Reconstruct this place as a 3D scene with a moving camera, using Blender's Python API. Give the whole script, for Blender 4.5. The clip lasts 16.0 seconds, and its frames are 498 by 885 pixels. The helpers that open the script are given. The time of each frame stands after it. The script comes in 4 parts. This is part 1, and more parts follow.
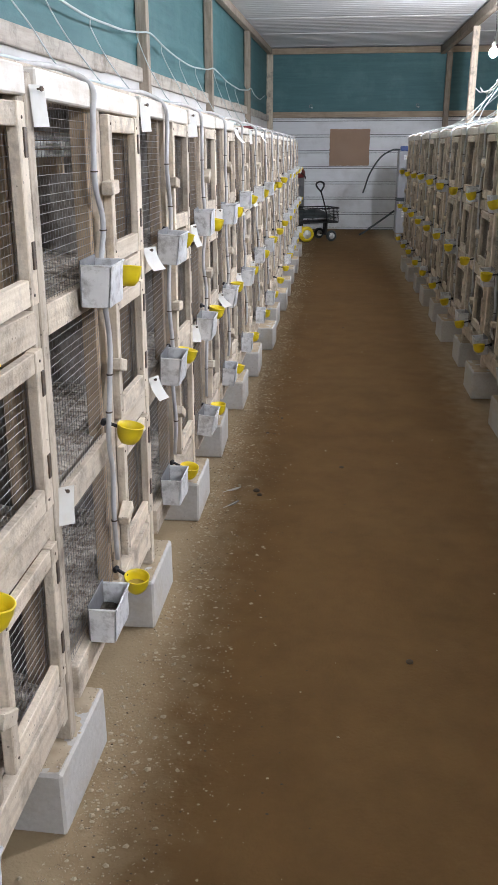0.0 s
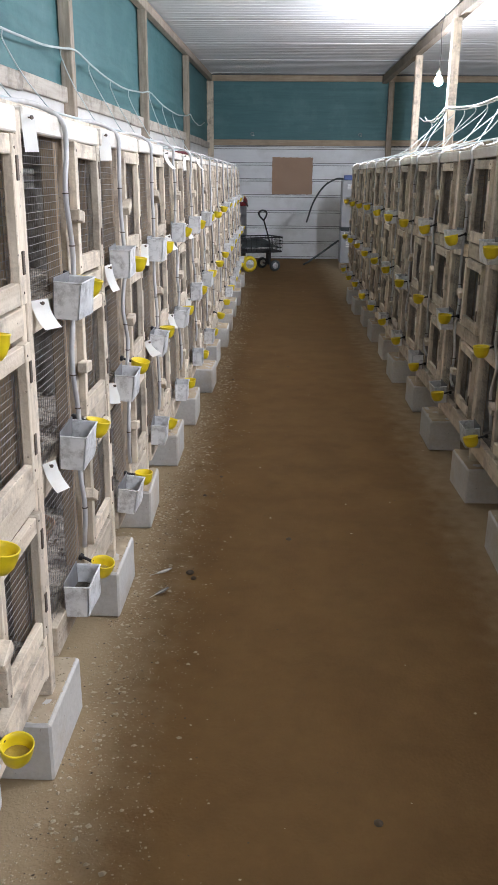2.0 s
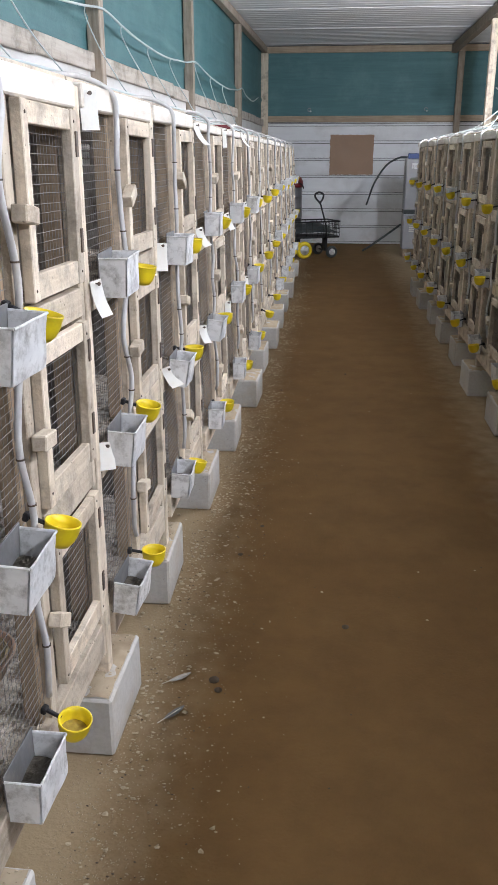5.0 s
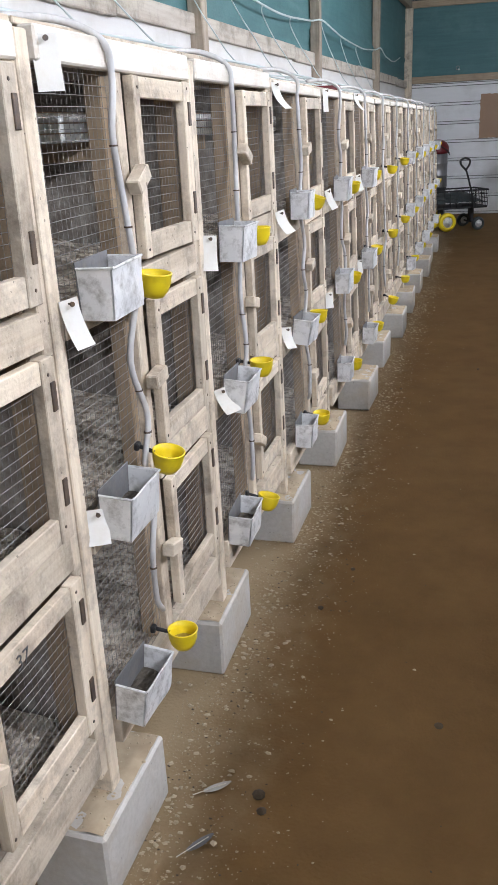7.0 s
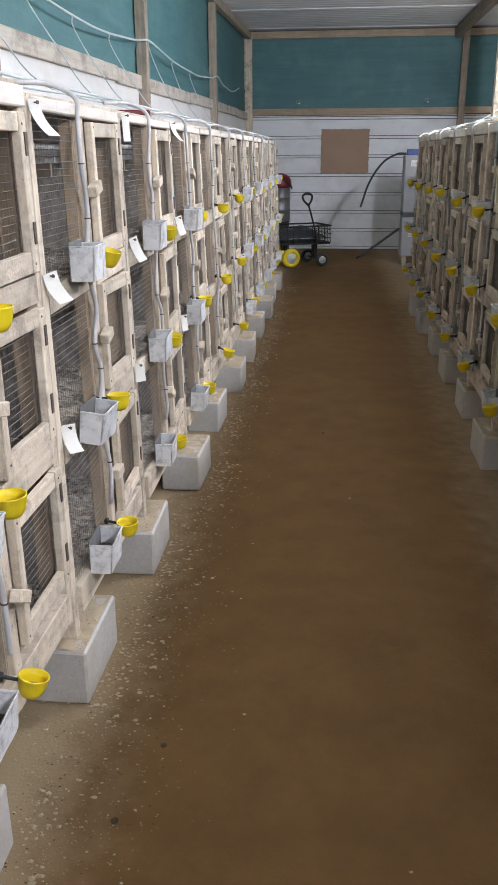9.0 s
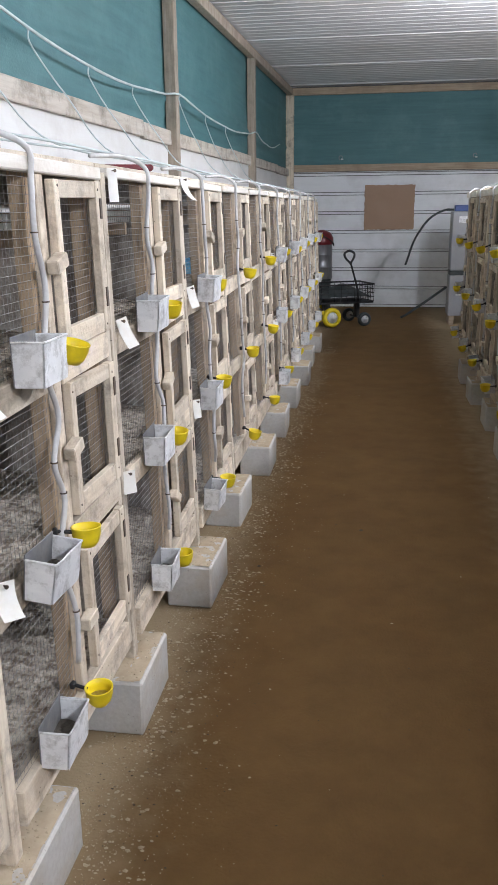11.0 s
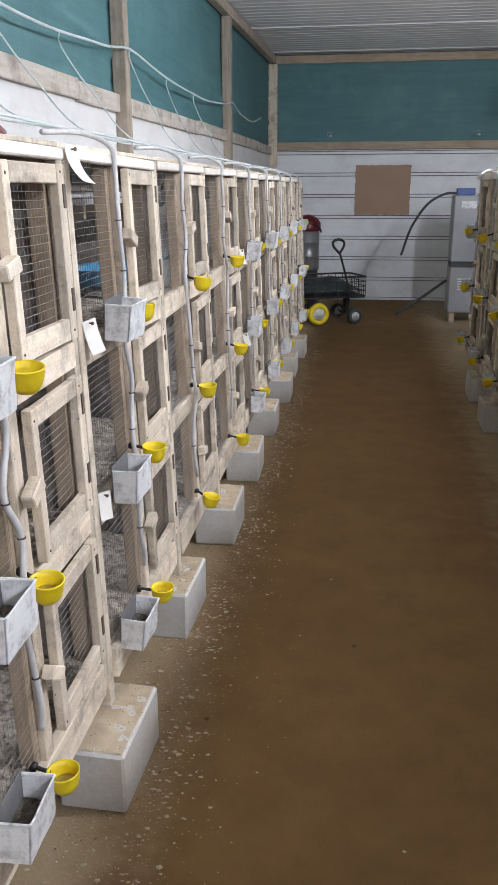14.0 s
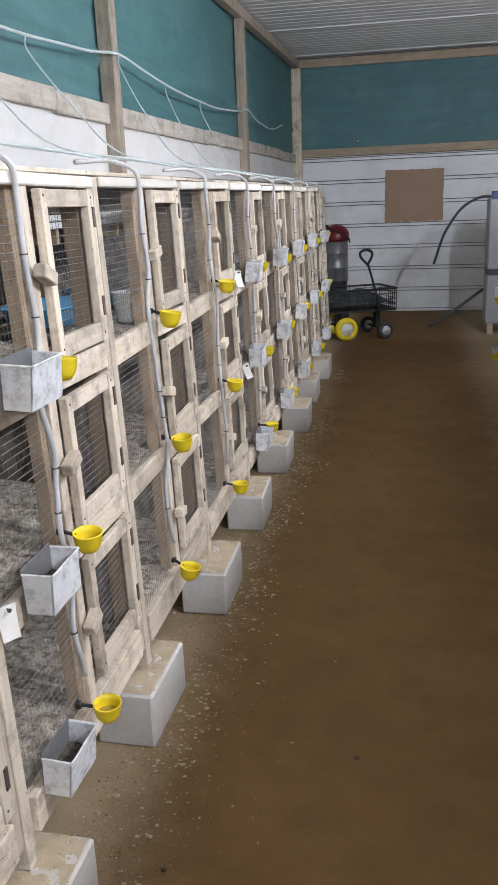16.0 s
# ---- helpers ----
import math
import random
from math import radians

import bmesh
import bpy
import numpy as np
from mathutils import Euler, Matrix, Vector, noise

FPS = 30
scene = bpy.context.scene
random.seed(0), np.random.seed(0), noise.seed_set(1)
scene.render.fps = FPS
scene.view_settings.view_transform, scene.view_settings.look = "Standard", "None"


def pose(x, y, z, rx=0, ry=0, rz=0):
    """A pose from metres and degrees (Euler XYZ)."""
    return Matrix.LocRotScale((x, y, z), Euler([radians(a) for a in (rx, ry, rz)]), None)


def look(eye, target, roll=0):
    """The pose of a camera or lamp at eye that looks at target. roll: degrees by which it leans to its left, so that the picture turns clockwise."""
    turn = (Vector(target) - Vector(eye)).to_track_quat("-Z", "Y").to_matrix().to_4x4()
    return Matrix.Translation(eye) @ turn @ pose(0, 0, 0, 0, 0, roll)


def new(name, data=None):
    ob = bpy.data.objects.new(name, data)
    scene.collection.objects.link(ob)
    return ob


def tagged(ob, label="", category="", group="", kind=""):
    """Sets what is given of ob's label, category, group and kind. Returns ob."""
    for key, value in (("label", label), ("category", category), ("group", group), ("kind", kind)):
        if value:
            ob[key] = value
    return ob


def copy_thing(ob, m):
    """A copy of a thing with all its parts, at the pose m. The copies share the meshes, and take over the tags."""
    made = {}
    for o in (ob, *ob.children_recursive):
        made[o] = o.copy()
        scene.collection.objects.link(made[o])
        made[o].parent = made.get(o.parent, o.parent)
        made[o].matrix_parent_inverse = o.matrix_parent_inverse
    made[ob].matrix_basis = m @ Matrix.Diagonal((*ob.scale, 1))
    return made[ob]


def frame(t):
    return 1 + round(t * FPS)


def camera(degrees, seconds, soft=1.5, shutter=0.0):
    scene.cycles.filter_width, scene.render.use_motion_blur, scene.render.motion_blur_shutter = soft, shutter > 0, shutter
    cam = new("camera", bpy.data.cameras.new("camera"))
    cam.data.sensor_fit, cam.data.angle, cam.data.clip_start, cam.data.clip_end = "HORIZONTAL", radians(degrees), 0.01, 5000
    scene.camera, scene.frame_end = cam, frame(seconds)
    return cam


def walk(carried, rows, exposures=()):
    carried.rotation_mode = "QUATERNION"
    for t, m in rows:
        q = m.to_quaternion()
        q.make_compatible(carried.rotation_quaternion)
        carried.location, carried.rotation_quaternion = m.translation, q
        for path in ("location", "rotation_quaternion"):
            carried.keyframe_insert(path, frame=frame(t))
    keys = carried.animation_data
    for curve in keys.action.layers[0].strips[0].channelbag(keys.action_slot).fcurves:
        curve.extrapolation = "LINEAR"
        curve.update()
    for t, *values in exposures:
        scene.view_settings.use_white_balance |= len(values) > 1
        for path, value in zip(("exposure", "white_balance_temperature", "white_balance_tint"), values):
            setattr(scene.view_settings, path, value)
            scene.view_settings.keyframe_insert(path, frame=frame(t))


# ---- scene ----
cam = camera(34.1, 16.0, soft=1.1)
PATH = [
    (0, (-0.248, 0.216, 1.626), (-0.432, 2.088, 0.945), -0.2),
    (0.5, (-0.296, 0.37, 1.633), (-0.522, 2.261, 1.02), 0.3),
    (1, (-0.381, 0.545, 1.607), (-0.504, 2.444, 0.991), 0.4),
    (1.5, (-0.378, 0.649, 1.608), (-0.42, 2.551, 0.989), 0.8),
    (2, (-0.242, 0.834, 1.625), (-0.296, 2.734, 1.002), 0.5),
    (2.5, (-0.17, 0.967, 1.61), (-0.253, 2.867, 0.99), -0.3),
    (3, (-0.265, 1.144, 1.623), (-0.363, 3.041, 0.996), -0.0),
    (3.2, (-0.306, 1.222, 1.625), (-0.419, 3.113, 0.982), -0.1),
    (5.3, (-0.245, 1.858, 1.613), (-0.466, 3.729, 0.941), 0.1),
    (5.5, (-0.296, 1.931, 1.613), (-0.623, 3.784, 0.934), 0.1),
    (6, (-0.332, 2.051, 1.608), (-0.796, 3.869, 0.916), -1.4),
    (6.5, (-0.203, 2.263, 1.592), (-0.692, 4.065, 0.877), -1.5),
    (7, (-0.099, 2.422, 1.595), (-0.632, 4.211, 0.878), -2.8),
    (7.5, (-0.133, 2.619, 1.578), (-0.371, 4.466, 0.846), 0.7),
    (8, (-0.241, 2.867, 1.585), (-0.456, 4.712, 0.845), 2.1),
    (8.5, (-0.171, 3.095, 1.589), (-0.361, 4.932, 0.822), 1.0),
    (9, (-0.076, 3.265, 1.615), (-0.266, 5.139, 0.944), -0.3),
    (9.2, (-0.064, 3.312, 1.617), (-0.236, 5.218, 1.037), -0.7),
    (11.3, (-0.055, 4.083, 1.635), (-0.371, 5.979, 1.083), -0.7),
    (11.5, (-0.03, 4.167, 1.631), (-0.351, 6.053, 1.046), -0.9),
    (12, (-0.093, 4.41, 1.63), (-0.41, 6.293, 1.036), -1.2),
    (12.5, (-0.131, 4.626, 1.638), (-0.316, 6.525, 1.039), -1.1),
    (13, (-0.059, 4.859, 1.637), (-0.244, 6.759, 1.041), -0.9),
    (13.5, (0.0, 5.056, 1.631), (-0.213, 6.955, 1.042), -0.1),
    (14, (-0.112, 5.246, 1.653), (-0.38, 7.137, 1.058), -0.2),
    (14.5, (-0.167, 5.388, 1.687), (-0.469, 7.274, 1.093), 0.0),
    (15, (-0.066, 5.568, 1.688), (-0.5, 7.436, 1.119), -1.0),
    (15.5, (0.039, 5.713, 1.678), (-0.431, 7.573, 1.112), -2.1),
    (16, (0.031, 5.84, 1.668), (-0.347, 7.719, 1.096), -2.3),
]
walk(cam, [(t, look(eye, target, roll)) for t, eye, target, roll in PATH])


# ---- light ----
world = bpy.data.worlds.new("World")
scene.world = world
world.use_nodes = True
world.node_tree.nodes["Background"].inputs[0].default_value = (0.5, 0.6, 0.7, 1)
world.node_tree.nodes["Background"].inputs[1].default_value = 0.02
BULB_WATTS = 2300.0
BULBS = [(1.67, 11.4, 2.72), (1.67, 7.4, 2.72), (1.67, 3.4, 2.72), (1.67, -0.6, 2.72)]

# ---- plan, in metres ----
LEFT, RIGHT, BACK, END, CEIL = -2.45, 5.4, -3.2, 18.15, 3.53
WEST, WEST_TURN = -1.60, -1.76  # the west wall meets the end wall here, and runs askew to the racks by these degrees
FRONT_R = 0.82
TOP_L = -0.845
ENDS_L = [-0.66, 0.20, 1.06, 1.92, 2.87, 3.765, 4.59, 5.42, 6.33, 7.28, 8.15, 9.03, 9.96, 10.89, 11.82, 12.75, 13.68, 14.61]
PITCH = 0.875
DEPTH = 0.74
rnd = random.Random(7)


def foot_l(y):
    """The line along which the lit rack stands."""
    return max(-0.885, min(-0.79, -0.86 + 0.014 * (y - 3.2)))


def lean_l(y):
    """How far the lit rack leans, in degrees about the y axis."""
    return math.degrees(math.asin((TOP_L - foot_l(y)) / 1.75))


def front_l(y, z):
    return foot_l(y) + (TOP_L - foot_l(y)) * z / 1.75


def west(y):
    """The inner face of the west wall."""
    return WEST + (END - y) * math.tan(radians(WEST_TURN))


WEST_FRAME = pose(WEST, END, 0, 0, 0, WEST_TURN) @ pose(-WEST, -END, 0)


# ---- materials ----
def make(name, base, rough=0.7, metal=0.0, alt=None, scale=(8, 8, 8), mix=0.5, dirt=None, dirt_scale=3.0, dirt_amount=0.4,
         bump=0.15, bump_scale=60.0, detail=6.0, vary=0.0, specular=0.4, speck=0.0, speck_scale=55.0, edges=None):
    """A surface with fine grain, large stains, relief and a change from object to object."""
    m = bpy.data.materials.new(name)
    m.use_nodes = True
    nt = m.node_tree
    n, l = nt.nodes, nt.links
    b = n["Principled BSDF"]
    tc = n.new("ShaderNodeTexCoord")
    oi = n.new("ShaderNodeObjectInfo")
    off = n.new("ShaderNodeVectorMath")
    off.operation = "SCALE"
    off.inputs[0].default_value = (7.3, 3.1, 5.7)
    l.new(oi.outputs["Random"], off.inputs["Scale"])
    add = n.new("ShaderNodeVectorMath")
    add.operation = "ADD"
    l.new(tc.outputs["Object"], add.inputs[0])
    l.new(off.outputs[0], add.inputs[1])
    mp = n.new("ShaderNodeMapping")
    mp.inputs["Scale"].default_value = scale
    l.new(add.outputs[0], mp.inputs["Vector"])
    grain = n.new("ShaderNodeTexNoise")
    grain.inputs["Scale"].default_value = 1.0
    grain.inputs["Detail"].default_value = detail
    grain.inputs["Roughness"].default_value = 0.65
    l.new(mp.outputs[0], grain.inputs["Vector"])
    mx = n.new("ShaderNodeMix")
    mx.data_type = "RGBA"
    alt = alt or tuple(c * 0.7 for c in base)
    mx.inputs[6].default_value = (*base, 1)
    mx.inputs[7].default_value = (*alt, 1)
    ramp = n.new("ShaderNodeValToRGB")
    ramp.color_ramp.elements[0].position, ramp.color_ramp.elements[1].position = edges or (0.5 - 0.25 * mix, 0.8)
    l.new(grain.outputs[0], ramp.inputs[0])
    l.new(ramp.outputs[0], mx.inputs[0])
    col = mx.outputs[2]
    if dirt:
        big = n.new("ShaderNodeTexNoise")
        big.inputs["Scale"].default_value = dirt_scale
        big.inputs["Detail"].default_value = 8
        big.inputs["Roughness"].default_value = 0.7
        l.new(add.outputs[0], big.inputs["Vector"])
        r2 = n.new("ShaderNodeValToRGB")
        r2.color_ramp.elements[0].position = 0.48
        r2.color_ramp.elements[1].position = 0.72
        r2.color_ramp.elements[1].color = (dirt_amount, dirt_amount, dirt_amount, 1)
        l.new(big.outputs[0], r2.inputs[0])
        m2 = n.new("ShaderNodeMix")
        m2.data_type = "RGBA"
        l.new(r2.outputs[0], m2.inputs[0])
        l.new(col, m2.inputs[6])
        m2.inputs[7].default_value = (*dirt, 1)
        col = m2.outputs[2]
    if speck:
        dots = n.new("ShaderNodeTexVoronoi")
        dots.inputs["Scale"].default_value = speck_scale
        l.new(add.outputs[0], dots.inputs["Vector"])
        pick = n.new("ShaderNodeTexNoise")
        pick.inputs["Scale"].default_value = speck_scale * 0.45
        l.new(add.outputs[0], pick.inputs["Vector"])
        near = n.new("ShaderNodeMath")
        near.operation = "LESS_THAN"
        near.inputs[1].default_value = 0.20
        l.new(dots.outputs["Distance"], near.inputs[0])
        some = n.new("ShaderNodeMath")
        some.operation = "GREATER_THAN"
        some.inputs[1].default_value = 0.63
        l.new(pick.outputs[0], some.inputs[0])
        both = n.new("ShaderNodeMath")
        both.operation = "MULTIPLY"
        l.new(near.outputs[0], both.inputs[0])
        l.new(some.outputs[0], both.inputs[1])
        amt = n.new("ShaderNodeMath")
        amt.operation = "MULTIPLY"
        amt.inputs[1].default_value = speck
        l.new(both.outputs[0], amt.inputs[0])
        m3 = n.new("ShaderNodeMix")
        m3.data_type = "RGBA"
        l.new(amt.outputs[0], m3.inputs[0])
        l.new(col, m3.inputs[6])
        m3.inputs[7].default_value = (0.07, 0.055, 0.045, 1)
        col = m3.outputs[2]
    if vary:
        hsv = n.new("ShaderNodeHueSaturation")
        mr = n.new("ShaderNodeMapRange")
        mr.inputs[3].default_value = 1 - vary
        mr.inputs[4].default_value = 1 + vary
        l.new(oi.outputs["Random"], mr.inputs[0])
        l.new(mr.outputs[0], hsv.inputs["Value"])
        l.new(col, hsv.inputs["Color"])
        col = hsv.outputs[0]
    l.new(col, b.inputs["Base Color"])
    b.inputs["Roughness"].default_value = rough
    b.inputs["Metallic"].default_value = metal
    b.inputs["Specular IOR Level"].default_value = specular
    if bump:
        fine = n.new("ShaderNodeTexNoise")
        fine.inputs["Scale"].default_value = bump_scale
        fine.inputs["Detail"].default_value = 5
        l.new(add.outputs[0], fine.inputs["Vector"])
        bp = n.new("ShaderNodeBump")
        bp.inputs["Strength"].default_value = bump
        bp.inputs["Distance"].default_value = 0.01
        l.new(fine.outputs[0], bp.inputs["Height"])
        l.new(bp.outputs[0], b.inputs["Normal"])
    return m


WOOD_A, WOOD_B, WOOD_D = (0.70, 0.61, 0.485), (0.48, 0.38, 0.27), (0.19, 0.15, 0.115)
wood_up = make("wood_upright", WOOD_A, 0.75, alt=WOOD_B, scale=(45, 45, 3.5), dirt=WOOD_D, dirt_scale=9, dirt_amount=0.85, vary=0.2, bump=0.25, bump_scale=90, speck=0.6, speck_scale=75)
wood_along = make("wood_along", WOOD_A, 0.75, alt=WOOD_B, scale=(45, 3.5, 45), dirt=WOOD_D, dirt_scale=9, dirt_amount=0.85, vary=0.2, bump=0.25, bump_scale=90, speck=0.6, speck_scale=75)
# top rails: whiter wood, with the overexposed light on them put into the colour
wood_white = make("wood_overlit", (0.80, 0.76, 0.69), 0.75, alt=(0.62, 0.55, 0.46), scale=(45, 3.5, 45), dirt=WOOD_B, dirt_scale=6, dirt_amount=0.5, vary=0.08, bump=0.2)
wood_across = make("wood_across", (0.50, 0.40, 0.29), 0.8, alt=(0.33, 0.24, 0.16), scale=(3, 45, 45), dirt=WOOD_D, dirt_scale=4, vary=0.1, bump=0.25)
wood_old = make("wood_weathered", (0.42, 0.355, 0.285), 0.85, alt=(0.22, 0.17, 0.12), scale=(40, 40, 3), dirt=(0.12, 0.10, 0.08), dirt_scale=5, vary=0.18, bump=0.35)
wood_beam = make("wood_beam", (0.60, 0.55, 0.485), 0.8, alt=(0.42, 0.35, 0.28), scale=(35, 2.5, 35), dirt=(0.17, 0.135, 0.10), dirt_scale=5, dirt_amount=0.85, bump=0.3)
wood_dark = make("wood_tan", (0.47, 0.35, 0.23), 0.85, alt=(0.30, 0.215, 0.135), scale=(40, 40, 3), dirt=(0.09, 0.075, 0.06), dirt_scale=6, vary=0.2, bump=0.3)
ply_mat = make("dark_board", (0.33, 0.305, 0.285), 0.8, alt=(0.19, 0.172, 0.16), scale=(20, 20, 3), dirt=(0.28, 0.25, 0.225), dirt_scale=8, dirt_amount=0.6, bump=0.2)
wire_mat = make("galvanised_wire", (0.29, 0.285, 0.28), 0.55, 0.4, alt=(0.15, 0.13, 0.11), scale=(30, 30, 30), bump=0)
litter_mat = make("litter", (0.17, 0.13, 0.095), 0.95, alt=(0.62, 0.55, 0.45), scale=(38, 38, 38), dirt=(0.085, 0.068, 0.052), dirt_scale=19, dirt_amount=0.9, bump=1.0, bump_scale=60, detail=6, edges=(0.40, 0.60))
splash_mat = make("fouled_board", (0.27, 0.23, 0.19), 0.9, alt=(0.50, 0.455, 0.39), scale=(26, 26, 16), dirt=(0.12, 0.10, 0.08), dirt_scale=9, dirt_amount=0.8, bump=0.5, bump_scale=60, edges=(0.42, 0.70))
block_mat = make("concrete_block", (0.53, 0.51, 0.475), 0.9, alt=(0.43, 0.41, 0.375), scale=(60, 60, 60), dirt=(0.44, 0.37, 0.27), dirt_scale=5, dirt_amount=0.75, bump=0.12, bump_scale=120, speck=0.35, speck_scale=80, vary=0.06)
tin_mat = make("galvanised_tin", (0.76, 0.76, 0.75), 0.55, 0.12, alt=(0.60, 0.605, 0.61), scale=(10, 10, 22), dirt=(0.20, 0.185, 0.165), dirt_scale=24, dirt_amount=0.85, bump=0.06, bump_scale=40, vary=0.08)
yellow_mat = make("yellow_plastic", (0.80, 0.62, 0.02), 0.38, alt=(0.74, 0.54, 0.015), scale=(20, 20, 20), dirt=(0.45, 0.33, 0.06), dirt_scale=25, dirt_amount=0.35, bump=0.03, vary=0.06)
# dark tin for feeder insides: the shade within the box put into the colour
tin_shaded = make("tin_shaded", (0.20, 0.20, 0.205), 0.6, 0.3, alt=(0.13, 0.125, 0.12), scale=(14, 14, 14), dirt=(0.30, 0.27, 0.22), dirt_scale=20, dirt_amount=0.5, bump=0.1)
# grain coloured dark as well, to deepen that painted shade
seed_mat = make("shaded_seed", (0.10, 0.085, 0.065), 0.9, alt=(0.07, 0.06, 0.05), scale=(70, 70, 70), bump=0.6, bump_scale=120)
water_mat = make("seed_water", (0.40, 0.30, 0.06), 0.25, alt=(0.22, 0.15, 0.05), scale=(60, 60, 60), bump=0.3)
hose_mat = make("clear_hose", (0.60, 0.59, 0.58), 0.4, alt=(0.42, 0.40, 0.38), scale=(30, 30, 8), dirt=(0.25, 0.22, 0.18), dirt_scale=9, bump=0.05)
tube_mat = make("white_tube", (0.60, 0.66, 0.65), 0.4, alt=(0.42, 0.48, 0.48), scale=(9, 9, 9), bump=0.05)
paper_mat = make("paper", (0.76, 0.75, 0.71), 0.8, alt=(0.75, 0.72, 0.64), scale=(20, 20, 20), dirt=(0.62, 0.54, 0.42), dirt_scale=14, dirt_amount=0.4, bump=0.05)
black_mat = make("black_iron", (0.025, 0.025, 0.028), 0.55, 0.3, alt=(0.05, 0.045, 0.04), scale=(30, 30, 30), bump=0.1)
rust_mat = make("dark_hardware", (0.10, 0.085, 0.075), 0.6, 0.6, alt=(0.20, 0.13, 0.08), scale=(60, 60, 60), bump=0.2)
sand_mat = make("packed_sand", (0.196, 0.113, 0.044), 0.95, alt=(0.143, 0.081, 0.031), scale=(5, 5, 5), dirt=(0.14, 0.074, 0.027), dirt_scale=1.1, dirt_amount=0.45, bump=0.35, bump_scale=90, specular=0.2)
# pale grain dust spilled from the cages, along the foot of both racks
# its pale tone also paints in part of the lit strip's brightness
_n, _l = sand_mat.node_tree.nodes, sand_mat.node_tree.links
_p = _n["Principled BSDF"]
_old = _p.inputs["Base Color"].links[0].from_socket
_tc, _sep, _abs, _wob, _sum, _rng, _mix = (_n.new("ShaderNode" + k) for k in ("TexCoord", "SeparateXYZ", "Math", "TexNoise", "Math", "MapRange", "Mix"))
_l.new(_tc.outputs["Object"], _sep.inputs[0])
_abs.operation, _sum.operation = "ABSOLUTE", "MULTIPLY_ADD"
_l.new(_sep.outputs[0], _abs.inputs[0])
_wob.inputs["Scale"].default_value, _wob.inputs["Detail"].default_value = 11.0, 9.0
_l.new(_tc.outputs["Object"], _wob.inputs["Vector"])
_l.new(_wob.outputs[0], _sum.inputs[0])
_sum.inputs[1].default_value = 0.32
_l.new(_abs.outputs[0], _sum.inputs[2])
_rng.interpolation_type = "SMOOTHSTEP"
_rng.inputs[1].default_value, _rng.inputs[2].default_value, _rng.inputs[4].default_value = 0.66, 1.08, 0.72
_l.new(_sum.outputs[0], _rng.inputs[0])
_mix.data_type = "RGBA"
_l.new(_rng.outputs[0], _mix.inputs[0])
_l.new(_old, _mix.inputs[6])
_mix.inputs[7].default_value = (0.38, 0.295, 0.185, 1)
_l.new(_mix.outputs[2], _p.inputs["Base Color"])
husk_mat = make("husk", (0.52, 0.43, 0.30), 0.9, alt=(0.36, 0.28, 0.18), scale=(40, 40, 40), bump=0)
dust_mat = make("grain_dust", (0.48, 0.39, 0.27), 0.95, alt=(0.30, 0.22, 0.14), scale=(9, 9, 9), bump=0)
crumb_mat = make("dark_crumb", (0.10, 0.075, 0.05), 0.9, bump=0)
white_clad = make("white_cladding", (0.84, 0.85, 0.86), 0.55, alt=(0.76, 0.77, 0.78), scale=(2, 6, 14), dirt=(0.47, 0.45, 0.42), dirt_scale=1.6, dirt_amount=0.5, bump=0.08, bump_scale=20)
gap_mat = make("joint_dark", (0.09, 0.09, 0.09), 0.9, bump=0)
white_sheet = make("white_wall_sheet", (0.78, 0.77, 0.75), 0.7, alt=(0.70, 0.68, 0.65), scale=(4, 1.2, 12), dirt=(0.52, 0.48, 0.42), dirt_scale=2.2, dirt_amount=0.45, bump=0.12, bump_scale=25)
ceil_mat = make("ceiling_sheet", (0.77, 0.77, 0.78), 0.45, alt=(0.68, 0.68, 0.69), scale=(1, 12, 4), dirt=(0.42, 0.40, 0.37), dirt_scale=0.9, dirt_amount=0.45, bump=0.05, bump_scale=20)
tarp_mat = make("green_tarp", (0.080, 0.195, 0.205), 0.6, alt=(0.06, 0.15, 0.165), scale=(2, 2, 30), dirt=(0.14, 0.28, 0.28), dirt_scale=2.0, dirt_amount=0.5, bump=0.2, bump_scale=70)
brown_mat = make("brown_hardboard", (0.40, 0.265, 0.18), 0.75, alt=(0.34, 0.22, 0.15), scale=(6, 6, 6), dirt=(0.50, 0.36, 0.26), dirt_scale=3, bump=0.05)
enamel_mat = make("grey_enamel", (0.34, 0.345, 0.355), 0.4, alt=(0.28, 0.285, 0.295), scale=(5, 5, 5), dirt=(0.38, 0.36, 0.33), dirt_scale=4, bump=0.03)
dark_mat = make("dark_plastic", (0.05, 0.06, 0.06), 0.5, alt=(0.035, 0.04, 0.04), scale=(10, 10, 10), bump=0.05)
blue_mat = make("blue_plastic", (0.09, 0.42, 0.68), 0.4, alt=(0.05, 0.28, 0.52), scale=(12, 12, 12), dirt=(0.25, 0.30, 0.32), dirt_scale=10, dirt_amount=0.5, bump=0.05)
navy_mat = make("navy_plastic", (0.04, 0.08, 0.25), 0.45, alt=(0.03, 0.06, 0.19), scale=(12, 12, 12), bump=0.03)
red_mat = make("red_plastic", (0.17, 0.016, 0.02), 0.35, alt=(0.12, 0.012, 0.016), scale=(12, 12, 12), bump=0.03)
steel_mat = make("steel", (0.30, 0.30, 0.31), 0.35, 0.6, alt=(0.17, 0.17, 0.18), scale=(12, 12, 3), bump=0.03)
clay_mat = make("clay_bowl", (0.42, 0.27, 0.18), 0.85, alt=(0.33, 0.21, 0.14), scale=(18, 18, 18), dirt=(0.55, 0.50, 0.43), dirt_scale=12, dirt_amount=0.7, bump=0.2)
